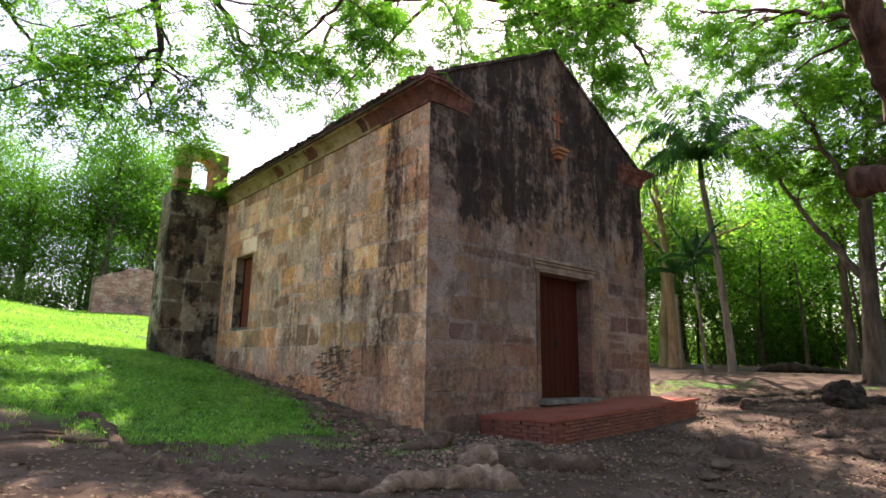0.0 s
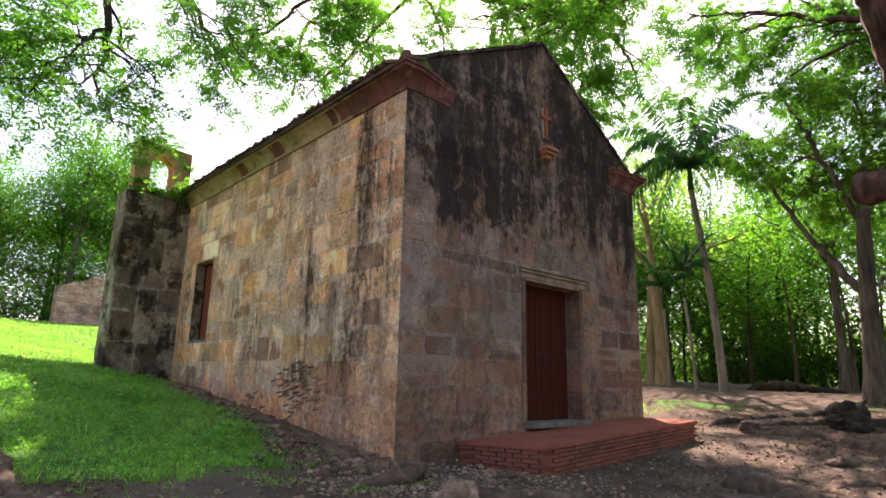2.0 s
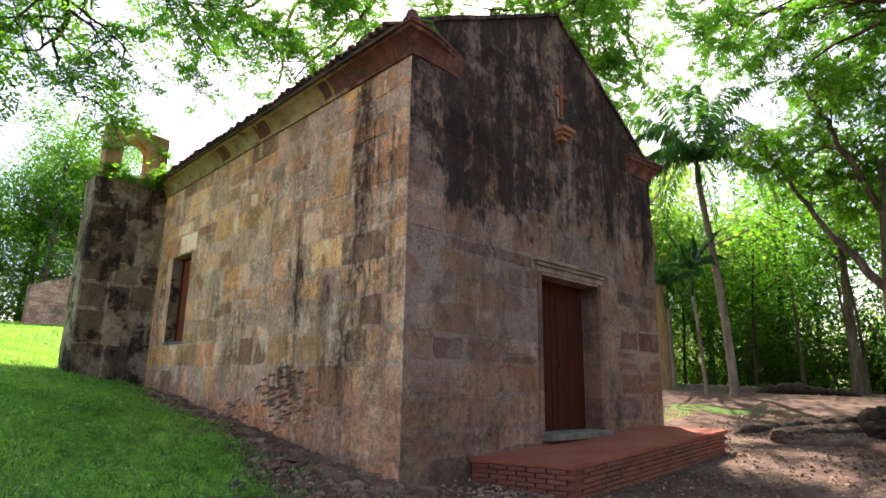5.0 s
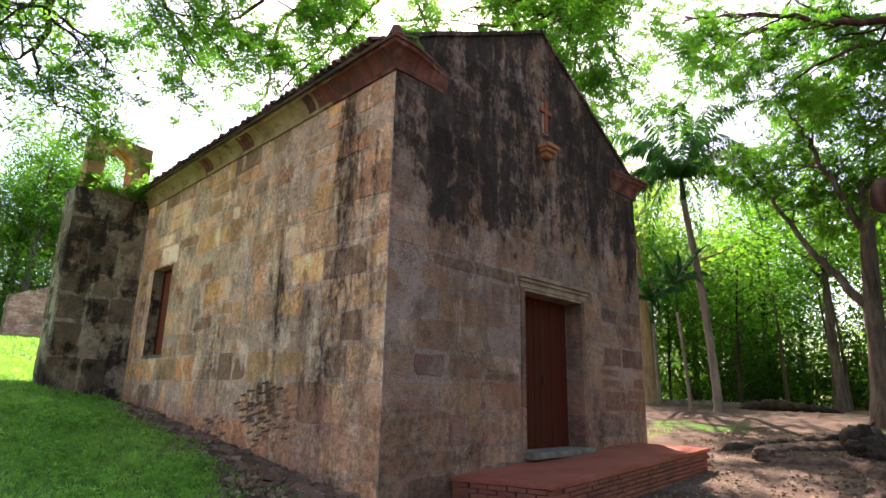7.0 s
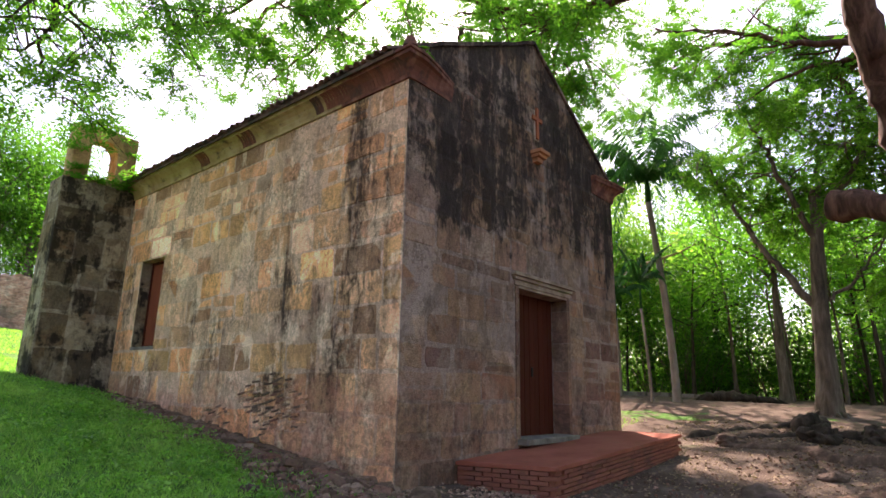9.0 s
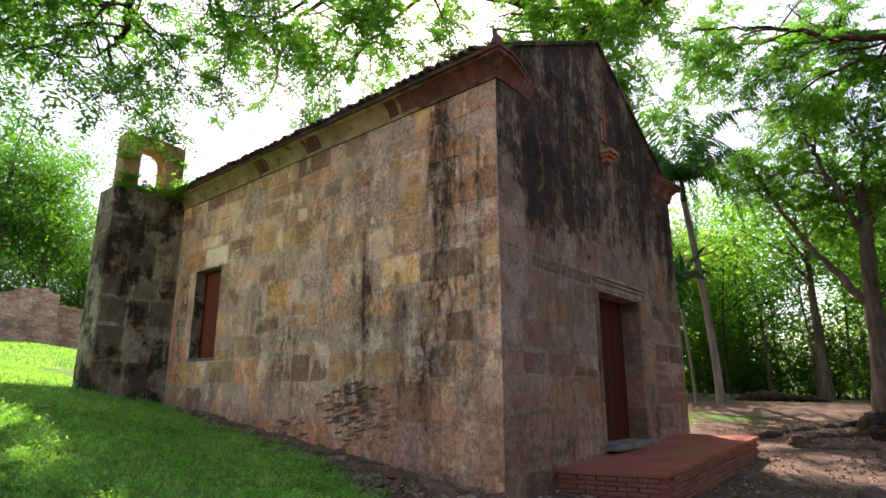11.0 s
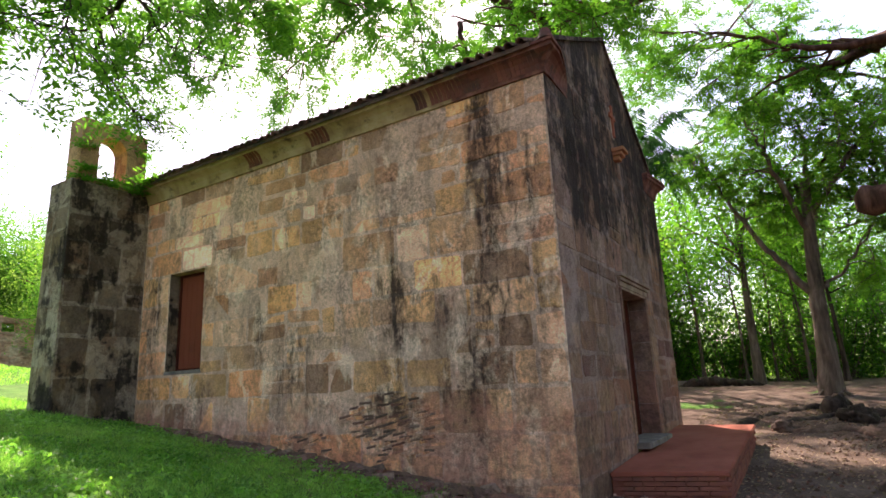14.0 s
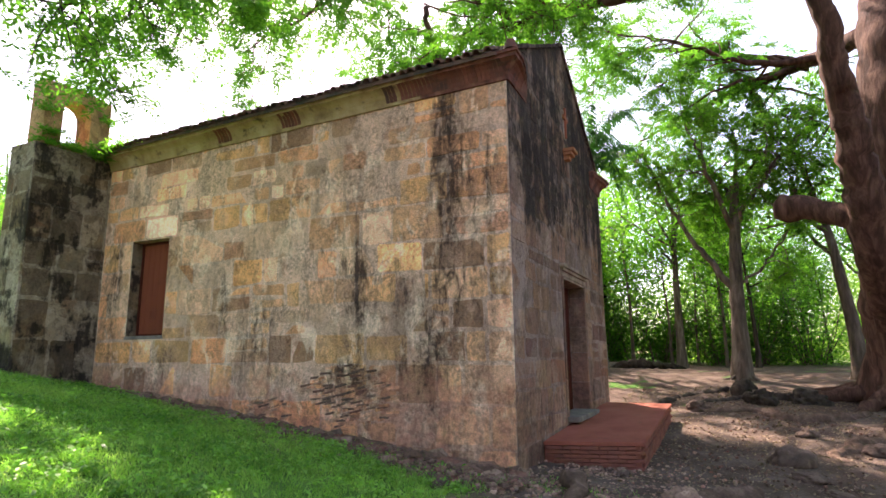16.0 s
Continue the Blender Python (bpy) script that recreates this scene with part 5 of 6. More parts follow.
# the wood behind: a few kinds, repeated
kinds = [
    broadleaf("wood_tree", "tall woodland tree with thin grey trunk", 13.0, 0.22, 51, M_BARK, M_LEAF, (0.02, 0.03), 0.35, 13, 0.26, 0.165, 95, 0.9, 3, "trees of the wood"),
    broadleaf("wood_tree", "woodland tree with dark glossy crown", 10.0, 0.2, 52, M_BARK_DARK, M_LEAF, (-0.03, 0.02), 0.28, 13, 0.32, 0.165, 95, 0.9, 3, "trees of the wood"),
    broadleaf("wood_tree", "woodland tree with brown trunk and mid-green crown", 11.5, 0.26, 53, M_BARK_RED, M_LEAF_FAR, (0.03, -0.05), 0.35, 13, 0.3, 0.165, 95, 0.9, 3, "trees of the wood"),
    broadleaf("wood_tree", "light green woodland tree with forked crown", 9.0, 0.16, 54, M_BARK, M_LEAF_FAR, (0.06, 0.02), 0.25, 12, 0.34, 0.165, 95, 0.9, 3, "trees of the wood"),
]


def bush(label, seed, leaf, h, size, stems=9, group="shrubs of the wood edge"):
    rng = random.Random(seed)
    t = thing("shrub", label, "shrub", group)
    tb = Tubes()
    cl = []
    for k in range(stems):
        th = rng.uniform(0, 6.28)
        d = Vector((math.cos(th) * 0.4, math.sin(th) * 0.4, 1)).normalized()
        p = Vector((math.cos(th) * 0.25, math.sin(th) * 0.25, -0.1))
        run = []
        L = h * rng.uniform(0.6, 1.1)
        for s in range(6):
            run.append(p.copy())
            d = (d + unit(rng) * 0.16).normalized()
            p = p + d * L / 5
        tb.add(run, [0.022, 0.02, 0.017, 0.013, 0.01, 0.006], 4)
        cl += run[1:]
    part("brushwood", tb.mesh("brushwood", M_BARK), M_BARK, t)
    c = part("foliage", leaves("foliage", cl, seed, size, leaf, 40, 0.45), leaf, t)
    c["kind"] = "stuff"
    return t


bushes = [bush("dense dark green shrub at the wood edge", 61, M_LEAF, 2.2, 0.16), bush("light green shrub at the wood edge", 62, M_LEAF_FAR, 2.0, 0.15),
          bush("tall thicket of thin upright stems", 63, M_LEAF, 3.8, 0.13, 16)]


saplings = [broadleaf("sapling", "thin straight sapling at the wood edge", 8.5, 0.07, 55, M_BARK, M_LEAF_LIGHT, (0.03, 0.02), 0.6, 7, 0.26, 0.16, 30, 0.7, 2, "saplings of the wood"),
            broadleaf("sapling", "slim dark sapling at the wood edge", 7.0, 0.09, 56, M_BARK_DARK, M_LEAF, (-0.05, 0.03), 0.55, 7, 0.28, 0.16, 30, 0.7, 2, "saplings of the wood")]


def scatter(first, spots, seed, s0, s1, again=False):
    rng = random.Random(seed)
    used = set(range(len(first))) if again else set()
    for x, y in spots:
        k = rng.randrange(len(first))
        s = rng.uniform(s0, s1)
        m = Matrix.Translation((x, y, height(x, y) - 0.05)) @ Matrix.Rotation(rng.uniform(0, 6.28), 4, "Z")
        if k not in used:
            used.add(k)
            first[k].matrix_basis = m @ Matrix.Diagonal((s, s, s, 1))
        else:
            first[k].scale = (s, s, s)
            c = copy_thing(first[k], m)


def ring_spots(seed, n, x0, x1, y0, y1, gap):
    rng = random.Random(seed)
    out = []
    tries = 0
    while len(out) < n and tries < 4000:
        tries += 1
        p = (rng.uniform(x0, x1), rng.uniform(y0, y1))
        if all(math.hypot(p[0] - q[0], p[1] - q[1]) > gap for q in out):
            out.append(p)
    return out


# first two groups stand unseen behind the viewpoint, added to hold back sky light
wood = ring_spots(11, 12, -8, 24, -24, -10, 4.2) + ring_spots(12, 3, -26, -16, -10, 8, 4.5) + ring_spots(1, 6, 29, 35, -12, 22, 4.2) + ring_spots(21, 4, 37, 46, -14, 24, 5.0) + ring_spots(2, 7, 47, 62, -22, 40, 8.0) + ring_spots(4, 12, -24, -10, 24, 46, 3.6) + ring_spots(9, 4, 16, 30, 30, 46, 3.6)
scatter(kinds, wood, 5, 0.8, 1.25)
scatter(kinds[:2], ring_spots(3, 26, -16, 24, 48, 60, 3.6), 15, 1.0, 1.45, True)
scatter(kinds, [(30.0, 14.2), (28.5, 17.5)], 16, 1.2, 1.4, True)
scatter(kinds, [(33.0, 9.5), (37.5, 12.5)], 26, 1.0, 1.3, True)
scatter(saplings, ring_spots(17, 16, 28, 37, -4, 18, 1.3) + ring_spots(19, 11, 24.8, 27.5, 1.0, 16, 1.1), 18, 0.8, 1.3)
edge = ring_spots(6, 22, 30, 38, -12, 20, 1.7) + ring_spots(7, 20, -12, 22, 45, 50, 1.8) + ring_spots(8, 26, 40, 50, -14, 24, 2.0)
scatter(bushes, edge, 6, 0.8, 1.4)
thicket = [bush("dark dense thicket under the wood", 64, M_LEAF_DARK, 3.0, 0.17, 10, "dark thickets of the wood"),
           bush("dark thicket of tall thin stems", 65, M_LEAF, 4.0, 0.14, 12, "dark thickets of the wood")]
scatter(thicket, ring_spots(22, 22, 27.5, 34, 0, 18, 1.4), 23, 0.8, 1.4)


def far_woods():
    """The wood goes on behind as one mass of leaves."""
    rng = random.Random(77)
    c = []
    for _ in range(1700):
        x = rng.uniform(56, 72)
        y = rng.uniform(-40, 60)
        c.append((x, y, height(x, y) + rng.uniform(0.2, 6.5)))
    ob = new("far_woods", leaves("far_woods", c, 78, 0.3, M_LEAF_FAR, 56, 0.9))
    tagged(ob, "sunlit light green wood in the distance", "woods", kind="stuff")
    c = []
    for _ in range(2000):
        x, y = rng.uniform(-40, 45), rng.uniform(60, 70)
        c.append((x, y, height(x, y) + rng.uniform(0.3, 12)))
    ob = new("far_woods", leaves("far_woods", c, 79, 0.36, M_LEAF_DARK, 40, 0.9))
    tagged(ob, "dense dark green wood beyond the lawn", "woods", kind="stuff")


far_woods()

# ---- ruin on the rise ----
def ruin():
    rng = random.Random(71)
    t = thing("ruined_wall", "ruined red brick wall with a broken sloping top", "ruin", at=(10, 40, 4.0))
    inv = Matrix.Translation((-10, -40, -4.0))
    def top(x):
        peak = 7.25 - 0.30 * abs(x - 9.6) ** 1.15
        return max(5.4, peak) + 0.18 * noise.noise((x * 1.1, 0, 5)) + 0.1 * noise.noise((x * 4.1, 0, 5))
    def wall(name, x0, x1, y0, y1, f, holes=()):
        bm = bmesh.new()
        n = int((x1 - x0) / 0.22)
        for i in range(n):
            a, b = x0 + (x1 - x0) * i / n, x0 + (x1 - x0) * (i + 1) / n
            za, zb = round(f(a) / 0.11) * 0.11, round(f(b) / 0.11) * 0.11
            m = (a + b) / 2
            cut = [h for h in holes if h[0] < m < h[1]]
            if cut:
                _, _, h0, h1 = cut[0]
                prism(bm, [(a, 2.5), (b, 2.5), (b, h0), (a, h0)], "y", y0, y1)
                prism(bm, [(a, h1), (b, h1), (b, max(zb, h1 + 0.1)), (a, max(za, h1 + 0.1))], "y", y0, y1)
            else:
                prism(bm, [(a, 2.5), (b, 2.5), (b, zb), (a, za)], "y", y0, y1)
        p = part(name, bm, M_RUIN, t)
        p.matrix_parent_inverse = inv
    wall("gable_end", 6.9, 10.7, 40.0, 40.9, top)
    wall("long_wall", 10.7, 19.0, 40.3, 41.0, lambda x: 6.3 + 0.15 * noise.noise((x * 1.4, 3, 5)) + 0.12 * noise.noise((x * 4, 3, 5)), ((12.0, 12.5, 5.1, 5.6), (13.4, 14.2, 5.5, 6.0)))


ruin()


# ---- low stone kerb and fallen log beyond the palm ----
def kerb():
    rng = random.Random(72)
    t = thing("stone_kerb", "long low pale stone kerb at the wood's edge", "kerb", at=zg(26, 8))
    b = t.location
    inv = Matrix.Translation(-b)
    x, y = 24.5, 13.0
    for i in range(8):
        y2 = y - 0.95
        x2 = x + 0.08
        bm = bmesh.new()
        box(bm, -0.17, -0.46, -0.2, 0.17, 0.46, 0.07 + rng.uniform(-0.02, 0.02), 0.025)
        p = part("stone", bm, M_SILL, t)
        p.matrix_parent_inverse = inv
        p.matrix_basis = Matrix.Translation(((x + x2) / 2, (y + y2) / 2, height(x, y) + 0.06)) @ Euler((0, 0, 0.08 + rng.uniform(-0.03, 0.03))).to_matrix().to_4x4()
        x, y = x2, y2


kerb()


# ---- roots, rocks and a log ----
def root(label, ctrl, r0, r1, seed, mat=None, lift=-0.3, tail=True):
    rng = random.Random(seed)
    pts = spline([(x, y, 0) for x, y in ctrl], 14 * len(ctrl))
    n = len(pts)
    tb = Tubes()
    run, rad = [], []
    for i, p in enumerate(pts):
        u = i / (n - 1)
        r = (r0 + (r1 - r0) * u) * (1 + 0.16 * math.sin(7 * u + seed) + 0.22 * noise.noise((p.x * 4, p.y * 4, seed)))
        ends = min(1.0, u * 7, (1 - u) * 7) if tail else 1.0
        run.append((p.x, p.y, height(p.x, p.y) + r * (lift + 0.25 * math.sin(6 * u + 2 * seed)) * ends - r * (1 - ends)))
        rad.append(max(0.015, r * (0.5 + 0.5 * ends)))
    tb.add(run, rad, 16, 0.0, rng, 0.6, 6.5)
    ob = new("tree_root", tb.mesh("tree_root", mat or M_ROOT))
    tagged(ob, label, "root", "surface roots")


root("knobbly brown tree root along the lawn's edge", [(0.55, 6.95), (0.8, 6.4), (0.78, 5.5), (0.86, 4.7), (1.05, 4.1)], 0.06, 0.085, 1, None, -0.25)
root("thick weathered root in the bare earth", [(0.95, 4.5), (1.35, 3.85), (1.9, 3.5), (2.5, 3.25), (3.1, 3.1)], 0.10, 0.08, 2, None, -0.1)
root("smooth tan root arching out of the earth", [(2.2, 3.2), (2.75, 3.15), (3.2, 3.05), (3.6, 2.9), (3.85, 2.6)], 0.07, 0.13, 3, M_ROOT_PALE, 0.5)
root("short stout root in front of the platform", [(4.3, 3.75), (4.75, 3.5), (5.2, 3.15), (5.6, 2.85)], 0.11, 0.15, 4, None, 0.25)
root("stub of root near the chapel corner", [(3.7, 4.75), (4.2, 4.72), (4.7, 4.85), (5.0, 5.05)], 0.05, 0.14, 5, None, 0.6)
root("thin branching root on bare earth", [(-0.3, 5.75), (0.1, 5.85), (0.5, 5.7), (0.8, 5.8)], 0.03, 0.035, 6)
root("dark low root running across the forecourt", [(12.6, 4.9), (13.4, 4.5), (14.2, 4.25), (15.0, 3.6), (15.8, 2.8)], 0.09, 0.13, 7, M_BARK_DARK)
root("dark low root across the forecourt", [(13.2, 4.2), (14.0, 3.3), (14.6, 2.6), (14.4, 1.6), (13.6, 0.8)], 0.1, 0.18, 8, M_BARK_DARK)
root("brown root reaching from the great tree", [(14.0, -0.3), (12.4, 0.2), (10.8, 0.6), (10.2, 1.2), (9.8, 1.3), (9.2, 1.7), (8.6, 1.5)], 0.2, 0.07, 9)
root("brown root reaching from the great tree", [(13.9, -0.9), (12.4, -0.4), (11.0, 0.0), (10.2, 0.1), (9.6, -0.2), (8.4, 0.3), (7.4, 0.2)], 0.2, 0.06, 10)
root("brown root winding towards the platform", [(13.9, 0.0), (12.6, 1.0), (12.2, 2.0), (12.8, 2.7), (12.3, 3.5), (12.6, 4.2)], 0.2, 0.08, 11)
root("pale root lying beyond the palm", [(22.2, 7.6), (22.4, 6.4), (22.9, 5.4), (23.4, 4.6)], 0.16, 0.1, 12, M_BARK_DARK, 0.8)
root("dark clump of roots in the forecourt", [(14.6, 3.0), (15.1, 2.75), (15.6, 2.7)], 0.2, 0.17, 13, M_BARK_DARK, 0.5)


def rock(label, x, y, sx, sy, sz, seed, mat=None, sink=0.35, rough=0.25):
    bm = bmesh.new()
    bmesh.ops.create_icosphere(bm, subdivisions=4, radius=1.0)
    for v in bm.verts:
        k = 1 + 0.45 * noise.noise(v.co * 0.9 + Vector((seed * 3.1, 0, 0))) + rough * noise.noise(v.co * 2.6 + Vector((0, seed, 0))) - rough * abs(noise.noise(v.co * 5.1 + Vector((seed, 0, 2))))
        v.co = Vector((v.co.x * sx * k, v.co.y * sy * k, v.co.z * sz * k))
    for f in bm.faces:
        f.smooth = True
    ob = part("rock", bm, mat or M_ROCK, None)
    ob.location = (x, y, height(x, y) + sz * (1 - 2 * sink) * 0.5)
    ob.rotation_euler = (0, 0, seed * 1.3)
    return tagged(ob, label, "rock", "half-buried rocks")


rock("half-buried brown boulder in the forecourt", 8.1, 2.38, 0.33, 0.3, 0.24, 1, None, 0.3, 0.12)
rock("pale tan rock among the roots", 4.14, 3.65, 0.22, 0.18, 0.19, 2, M_ROOT_PALE, 0.05)
rock("flat brown rock in the forecourt", 7.2, 2.2, 0.26, 0.2, 0.08, 3)
rock("dark rough boulder by the roots", 13.9, 2.5, 0.36, 0.36, 0.26, 4, M_BARK_DARK, 0.3, 0.45)
rock("dark rock by the roots", 14.2, 1.55, 0.32, 0.34, 0.24, 5, M_BARK_DARK, 0.3, 0.5)
rock("dark rock by the roots", 12.5, 3.85, 0.26, 0.24, 0.17, 6, None, 0.3, 0.35)
rock("mossy brown rock near the great tree", 10.6, 1.9, 0.26, 0.19, 0.13, 7)
rock("brown rock near the great tree", 9.6, 1.0, 0.24, 0.22, 0.14, 8)
rock("small brown rock at the lawn", 3.2, 5.9, 0.1, 0.09, 0.09, 9)
rock("flat stone in the earth", 6.4, 2.0, 0.2, 0.13, 0.04, 10)
rock("flat stone in the earth", 5.9, 1.7, 0.14, 0.12, 0.04, 11)
rock("dark flat stone by the platform", 5.9, 4.5, 0.2, 0.1, 0.06, 12)


def stick():
    tb = Tubes()
    tb.add([(-0.02, 5.95, height(-0.02, 5.95) + 0.03), (0.15, 5.92, height(0.15, 5.92) + 0.035), (0.34, 5.85, height(0.34, 5.85) + 0.025)], [0.02, 0.022, 0.012], 6)
    tagged(new("fallen_stick", tb.mesh("fallen_stick", M_ROOT)), "reddish fallen stick on bare earth", "stick")


stick()


# ---- rubble, litter, grass, weeds ----
def chips(name, label, category, n, region, size, flat, mat, seed, z=0.0):
    """Small lumps lying about, as one object of stuff."""
    rs = random.Random(seed)
    v, f = [], []
    cube = [(-1, -1, -1), (1, -1, -1), (1, 1, -1), (-1, 1, -1), (-0.7, -0.8, 1), (0.8, -0.6, 1), (0.6, 0.8, 1), (-0.8, 0.7, 1)]
    quads = [(0, 3, 2, 1), (4, 5, 6, 7), (0, 1, 5, 4), (1, 2, 6, 5), (2, 3, 7, 6), (3, 0, 4, 7)]
    for _ in range(n):
        x, y = region(rs)
        s = size * rs.uniform(0.4, 1.5)
        e = Euler((rs.uniform(-0.4, 0.4), rs.uniform(-0.4, 0.4), rs.uniform(0, 6.28))).to_matrix()
        o = Vector((x, y, height(x, y) + s * flat * 0.5 + z))
        b = len(v)
        for c in cube:
            q = e @ Vector((c[0] * s * rs.uniform(0.7, 1.2), c[1] * s * rs.uniform(0.5, 0.9), c[2] * s * flat))
            v.append(tuple(o + q))
        f += [tuple(b + i for i in q) for q in quads]
    ob = new(name, mesh_of(name, v, f, mat))
    tagged(ob, label, category, kind="stuff")


def foot(rs):
    y = rs.uniform(5.4, 13.5)
    return 5.0 - abs(rs.gauss(0, 0.36)) * (1.6 - 0.12 * (y - 5.4)) - 0.03, y


chips("rubble", "broken stone and brick rubble along the wall foot", "rubble", 1900, foot, 0.05, 0.45, M_RUBBLE, 81)


def flat_foot(rs):
    y = rs.uniform(5.6, 12.5)
    return 5.0 - rs.uniform(0.06, 0.6), y


chips("rubble_slabs", "flat stone fragments beside the wall", "rubble", 260, flat_foot, 0.125, 0.28, M_RUBBLE, 82)


def corner(rs):
    return rs.gauss(5.2, 1.0), rs.gauss(4.6, 0.6)


chips("gravel", "pale stone chips scattered round the chapel corner", "gravel", 1500, corner, 0.022, 0.5, M_CHIP, 98)
chips("gravel", "pale broken chips along the wall foot", "gravel", 900, foot, 0.032, 0.4, M_CHIP, 99)
chips("pebbles", "small pebbles on bare earth", "pebbles", 3200, lambda rs: (rs.uniform(0.5, 15), rs.uniform(-0.5, 5.4)), 0.018, 0.6, M_RUBBLE, 83)


def litter(n, region, seed, label):
    rs = np.random.RandomState(seed)
    rg = random.Random(seed)
    c = np.array([(x, y, rough_height(x, y) + 0.012) for x, y in (region(rg) for _ in range(n))])
    a = rs.uniform(0, 6.28, n)
    s = rs.uniform(0.012, 0.04, (n, 1))
    d = np.stack([np.cos(a), np.sin(a), rs.normal(0, 0.25, n)], 1)
    w = np.stack([-np.sin(a), np.cos(a), rs.normal(0, 0.35, n)], 1)
    v = np.stack([c - d * s, c + w * s * 0.5, c + d * s, c - w * s * 0.5], 1).reshape(-1, 3)
    ob = new("leaf_litter", mesh_of("leaf_litter", v, np.arange(len(v)).reshape(-1, 4), M_LITTER))
    tagged(ob, label, "leaf litter", kind="stuff")


litter(14000, lambda r: (r.uniform(-1, 16), r.uniform(-1.0, 5.6)), 84, "dry brown leaves strewn over bare earth")
litter(6000, lambda r: (5.0 - abs(r.gauss(0, 0.7)), r.uniform(5.3, 10.5)), 85, "dry leaves gathered along the wall foot")


def lawn_edge(x, y):
    n = noise.noise((x * 0.9, y * 0.9, 0.3)) * 0.9 + noise.noise((x * 2.7, y * 2.7, 0.9)) * 0.35
    return y - 5.35 - 1.5 * max(0.0, 1.1 - x) + n


def grass(n, x0, x1, y0, y1, hgt, wid, seed, label, test):
    rs = np.random.RandomState(seed)
    pts = []
    for x, y in zip(rs.uniform(x0, x1, n), rs.uniform(y0, y1, n)):
        if test(x, y):
            pts.append((x, y, rough_height(x, y) - 0.005))
    c = np.array(pts)
    n = len(c)
    a = rs.uniform(0, 6.28, n)
    hh = hgt * rs.uniform(0.4, 1.5, (n, 1))
    lean = np.stack([rs.normal(0, 0.5, n), rs.normal(0, 0.5, n), np.ones(n)], 1)
    w = np.stack([np.cos(a), np.sin(a), np.zeros(n)], 1) * wid
    v = np.stack([c - w, c + w, c + lean * hh], 1).reshape(-1, 3)
    ob = new("grass", mesh_of("grass", v, np.arange(len(v)).reshape(-1, 3), M_GRASS))
    tagged(ob, label, "grass", kind="stuff")


def on_lawn(x, y):
    side = min(3.35 + 0.26 * (y - 5.5), 4.72) + 0.55 * noise.noise((x * 1.3, y * 1.3, 5.0)) + 0.25 * noise.noise((x * 4, y * 4, 5.0))
    if y < 14.2 and (x > 4.8 or (x > side and (x * 91.7 + y * 57.3) % 1.0 > 0.10)):
        return False
    if noise.noise((x * 5.5, y * 5.5, 12.0)) < -0.02 and (x * 71.3 + y * 37.9) % 1.0 < 0.8:
        return False
    e = lawn_edge(x, y)
    if e < 0.1 + 0.5 * noise.noise((x * 7, y * 7, 2.0)):
        return False
    bare = noise.noise((x * 0.7, y * 0.7, 9.0)) + 0.5 * noise.noise((x * 2.1, y * 2.1, 4.0))
    return bare < 0.3 or e > 6 or (x * 131.7 + y * 77.3) % 1.0 < 0.45


grass(170000, -3.0, 5.0, 5.0, 12.5, 0.065, 0.0065, 86, "short bright green lawn grass", on_lawn)
grass(80000, -5.0, 5.0, 12.0, 24.0, 0.07, 0.010, 87, "lawn grass on the rise", on_lawn)
grass(30000, -6.0, 12.0, 23.0, 42.0, 0.09, 0.02, 88, "sunlit lawn grass on the far rise", lambda x, y: True)
grass(1800, 11.9, 14.5, 6.2, 9.5, 0.06, 0.006, 89, "patch of grass beside the chapel", lambda x, y: noise.noise((x * 0.9, y * 0.9, 2.2)) > -0.2)
grass(1500, 0.8, 5.6, 2.9, 5.4, 0.045, 0.005, 90, "sparse grass tufts in bare earth", lambda x, y: noise.noise((x * 1.6, y * 1.6, 6.2)) > 0.28)


def thin_strip(x, y):
    if y > 13 or x > 4.85 or on_lawn(x, y):
        return False
    e = lawn_edge(x, y)
    return e > -0.9 and noise.noise((x * 1.9, y * 1.9, 31.0)) + 0.6 * noise.noise((x * 6, y * 6, 32.0)) > 0.12


grass(26000, -1.5, 4.85, 4.2, 11.0, 0.05, 0.0055, 97, "thin grass between lawn and bare earth", thin_strip)


def lawn_weeds():
    """Low broad-leaved weeds in patches through the lawn."""
    rs = random.Random(95)
    c = []
    while len(c) < 3600:
        x, y = rs.uniform(-2.5, 4.6), rs.uniform(5.4, 13.5)
        if on_lawn(x, y) and noise.noise((x * 1.5, y * 1.5, 21.0)) + 0.5 * noise.noise((x * 4.5, y * 4.5, 22.0)) > rs.uniform(-0.25, 0.55):
            c.append((x, y, rough_height(x, y) + rs.uniform(0.03, 0.075)))
    ob = new("clover", leaves("clover", c, 96, 0.055, M_CLOVER, 9, 0.06, 0.35))
    tagged(ob, "low broad-leaved weeds in the lawn", "weeds", kind="stuff")


lawn_weeds()


def weeds(label, spots, seed, pairs, length, leaf, width):
    """Weeds rooted in the masonry."""
    rng = random.Random(seed)
    c, d = [], []
    for x, y, z, r, n in spots:
        for _ in range(n):
            c.append((x + rng.gauss(0, r), y + rng.gauss(0, r * 0.6), z + abs(rng.gauss(0, r * 0.35))))
            d.append((rng.gauss(0, 1), rng.gauss(0, 1) - 0.3, rng.uniform(-0.2, 1.0)))
    ob = new("weeds", sprays("weeds", c, d, seed, pairs, length, leaf, width, M_LEAF_LIGHT))
    tagged(ob, label, "weeds", kind="stuff")


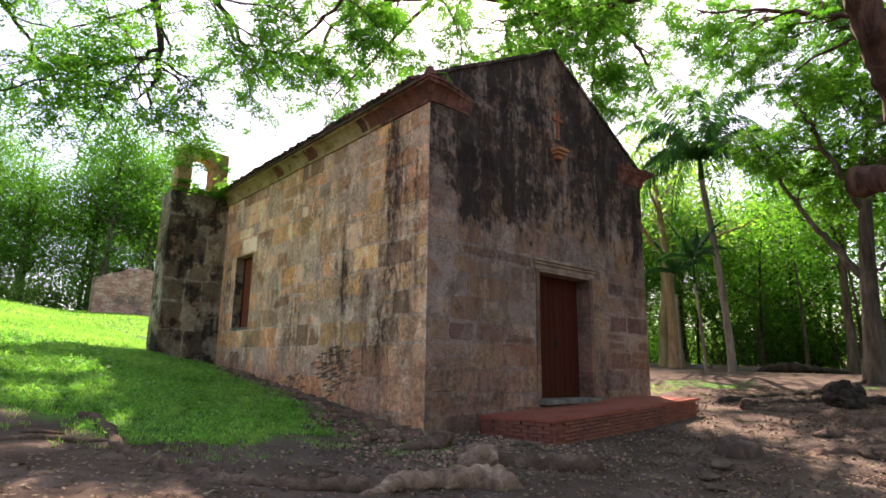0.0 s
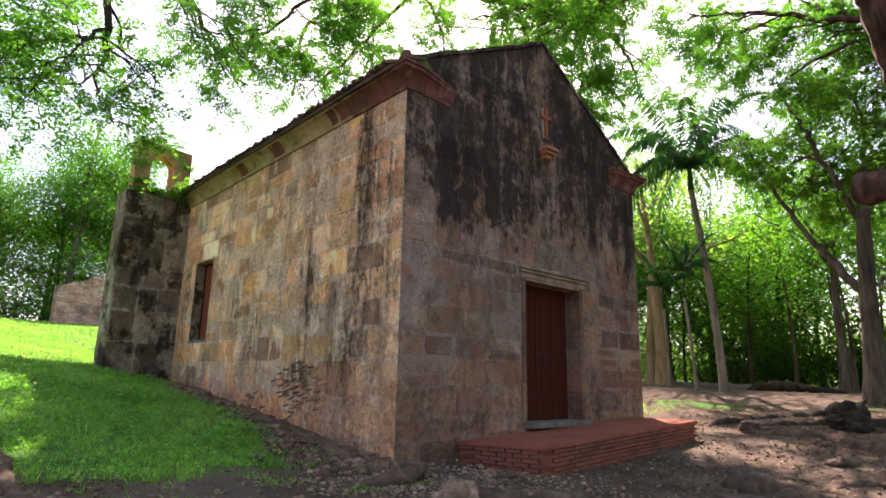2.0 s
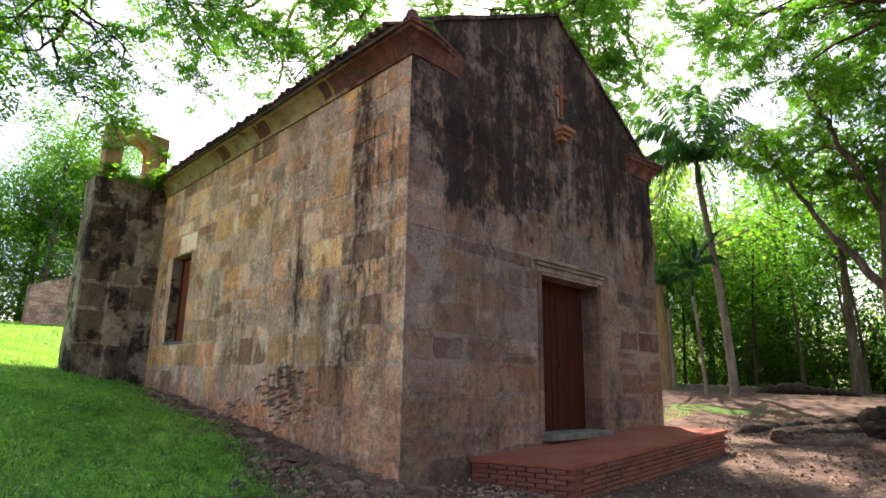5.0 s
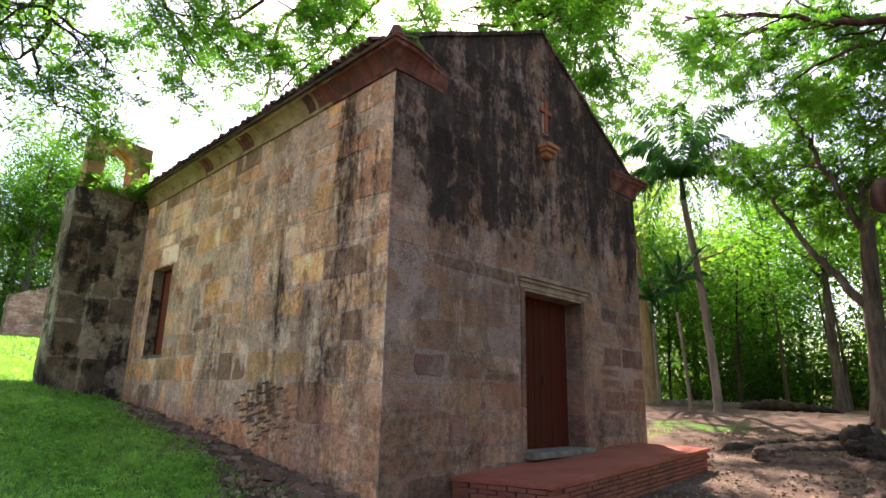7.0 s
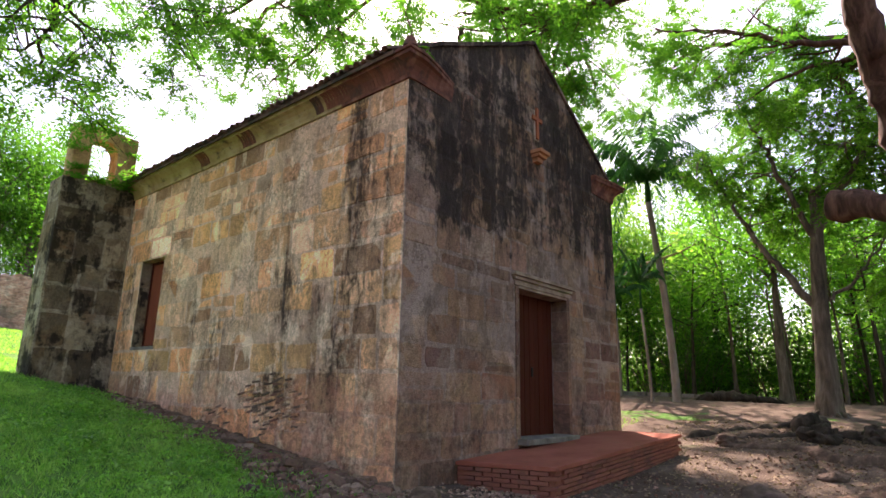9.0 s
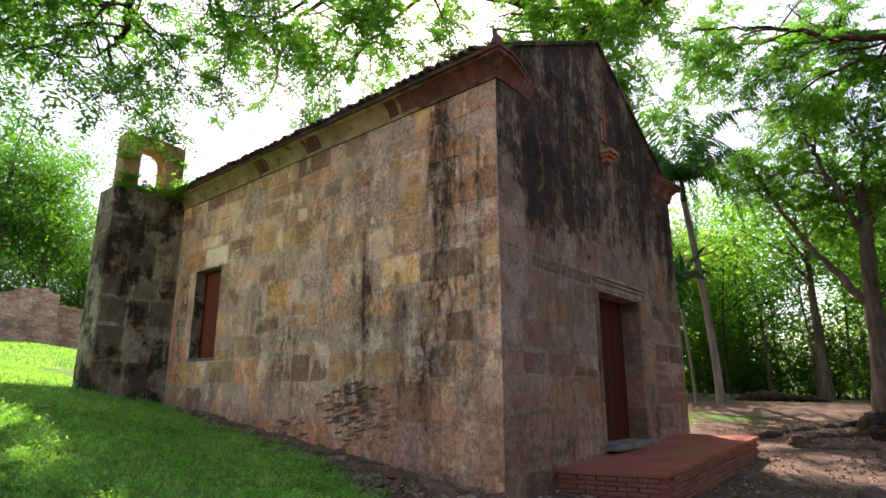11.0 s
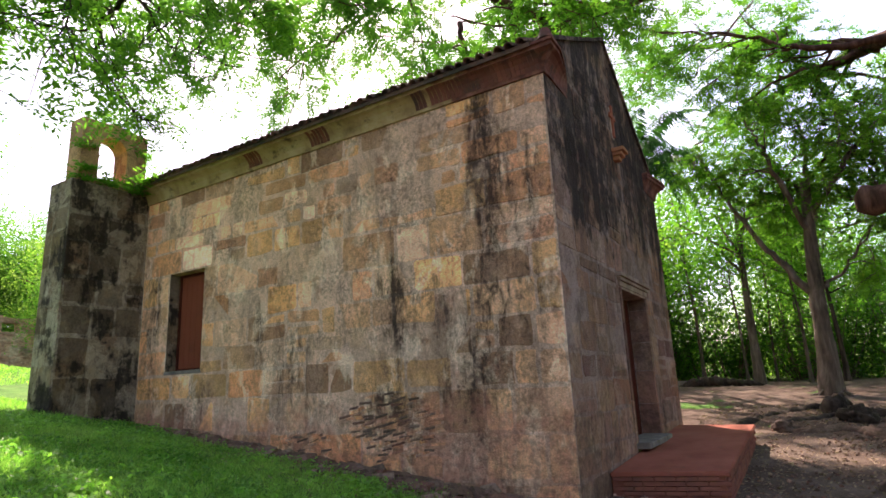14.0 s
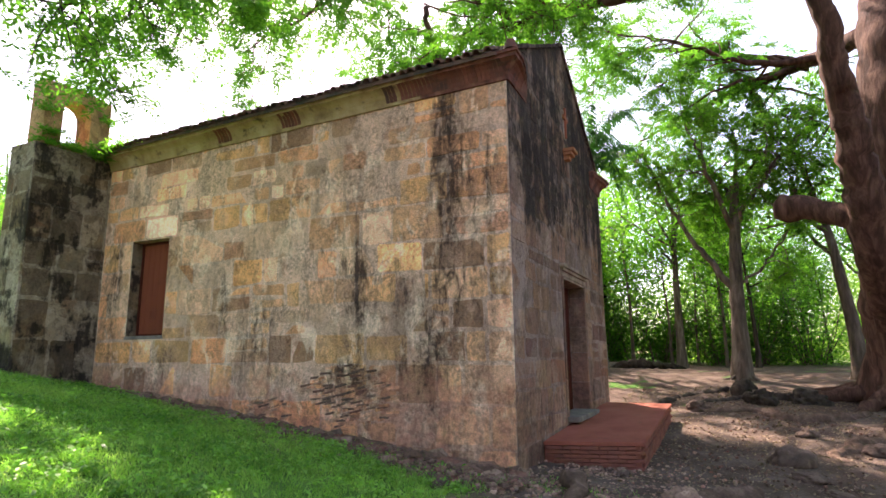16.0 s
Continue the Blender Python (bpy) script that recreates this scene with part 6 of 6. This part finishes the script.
weeds("green weeds and ferns on the bell wall's ledge", [(3.75, 14.25, 5.52, 0.14, 40), (4.2, 14.22, 5.5, 0.25, 70), (4.75, 14.2, 5.5, 0.14, 60), (4.3, 14.4, 6.88, 0.3, 70), (3.72, 14.35, 6.2, 0.07, 35), (4.95, 14.35, 6.35, 0.06, 25), (3.7, 14.3, 5.75, 0.09, 35)], 91, 6, 0.26, 0.08, 0.035)
weeds("yellow-green weeds along the far eave", [(4.78, 13.9, 5.62, 0.15, 60), (4.75, 13.4, 5.68, 0.2, 50)], 92, 6, 0.22, 0.07, 0.03)
weeds("small weed growing on the eave", [(5.25, 5.75, 6.02, 0.1, 22)], 93, 5, 0.25, 0.09, 0.04)

# ---- stones of the walls ----
W = X1 - X0
FOOT_S, FOOT_F = -0.05, -0.05
lay_stones(w_side, 0.0, Y1 - Y0, FOOT_S, EAVE - 0.03, [(WINDOW[0] - Y0, WINDOW[1] - Y0, WINDOW[2] - 0.07, WINDOW[3])], [],
           lambda p, n: (X0 - n, Y0 + p[0], p[1]), M_SIDE, 101, (0.3, 0.56), (0.28, 1.05), solid=THICK + 0.02)
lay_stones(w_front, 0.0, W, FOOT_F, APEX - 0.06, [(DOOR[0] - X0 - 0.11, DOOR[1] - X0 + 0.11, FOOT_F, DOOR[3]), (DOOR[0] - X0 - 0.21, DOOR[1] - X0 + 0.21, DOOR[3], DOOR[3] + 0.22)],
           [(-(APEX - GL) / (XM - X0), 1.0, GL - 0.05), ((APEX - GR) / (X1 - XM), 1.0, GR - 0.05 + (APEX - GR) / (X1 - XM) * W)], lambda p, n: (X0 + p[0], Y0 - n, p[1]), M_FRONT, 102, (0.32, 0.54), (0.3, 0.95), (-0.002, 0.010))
lay_stones(w_tower, 0.0, TX1 - TX0, 0.6, 5.5, [], [], lambda p, n: (TX0 + p[0], TY0 - n, p[1]), M_TOWER, 103, (0.38, 0.6), (0.35, 0.8))
lay_stones(w_tower, 0.0, TY1 - TY0, 0.8, 5.5, [], [], lambda p, n: (TX0 - n, TY0 + p[0], p[1]), M_TOWER, 104, (0.38, 0.6), (0.3, 0.5))


# thin rubble courses laid bare where the side wall has worn away
def worn_patch(y0, y1, z0, z1, seed):
    rng = random.Random(seed)
    shapes = []
    for k in range(6):
        L, h = rng.uniform(0.04, 0.12), rng.uniform(0.011, 0.022)
        bm = bmesh.new()
        box(bm, -0.03, -L, -h, 0.012, L, h, 0.006)
        for v in bm.verts:
            v.co += Vector((rng.uniform(-0.004, 0.004), rng.uniform(-0.012, 0.012), rng.uniform(-0.007, 0.007)))
        me = bpy.data.meshes.new("stone")
        bm.to_mesh(me)
        bm.free()
        me.materials.append(M_RUBBLE if k % 3 == 0 else M_SIDE)
        shapes.append((me, L))
    z = z0
    while z < z1:
        y = y0
        while y < y1:
            me, L = rng.choice(shapes)
            u, w = (y + L - y0) / (y1 - y0) * 2 - 1, (z - z0) / (z1 - z0) * 2 - 1
            if u * u + w * w + 0.9 * noise.noise((y * 2.1, z * 2.1, seed)) < 0.75 and rng.random() < 0.7:
                st = new("stone", me)
                st.parent = w_side
                st.matrix_basis = Matrix.Translation((X0 + rng.uniform(0.012, 0.024), y + L, z + rng.uniform(-0.008, 0.008))) @ Euler((rng.uniform(-0.28, -0.02), rng.uniform(-0.1, 0.1), 0)).to_matrix().to_4x4()
            y += 2 * L + rng.uniform(0.004, 0.03)
        z += rng.uniform(0.028, 0.042)


worn_patch(7.4, 9.05, 0.5, 1.5, 111)
worn_patch(9.2, 10.3, 0.5, 0.95, 113)
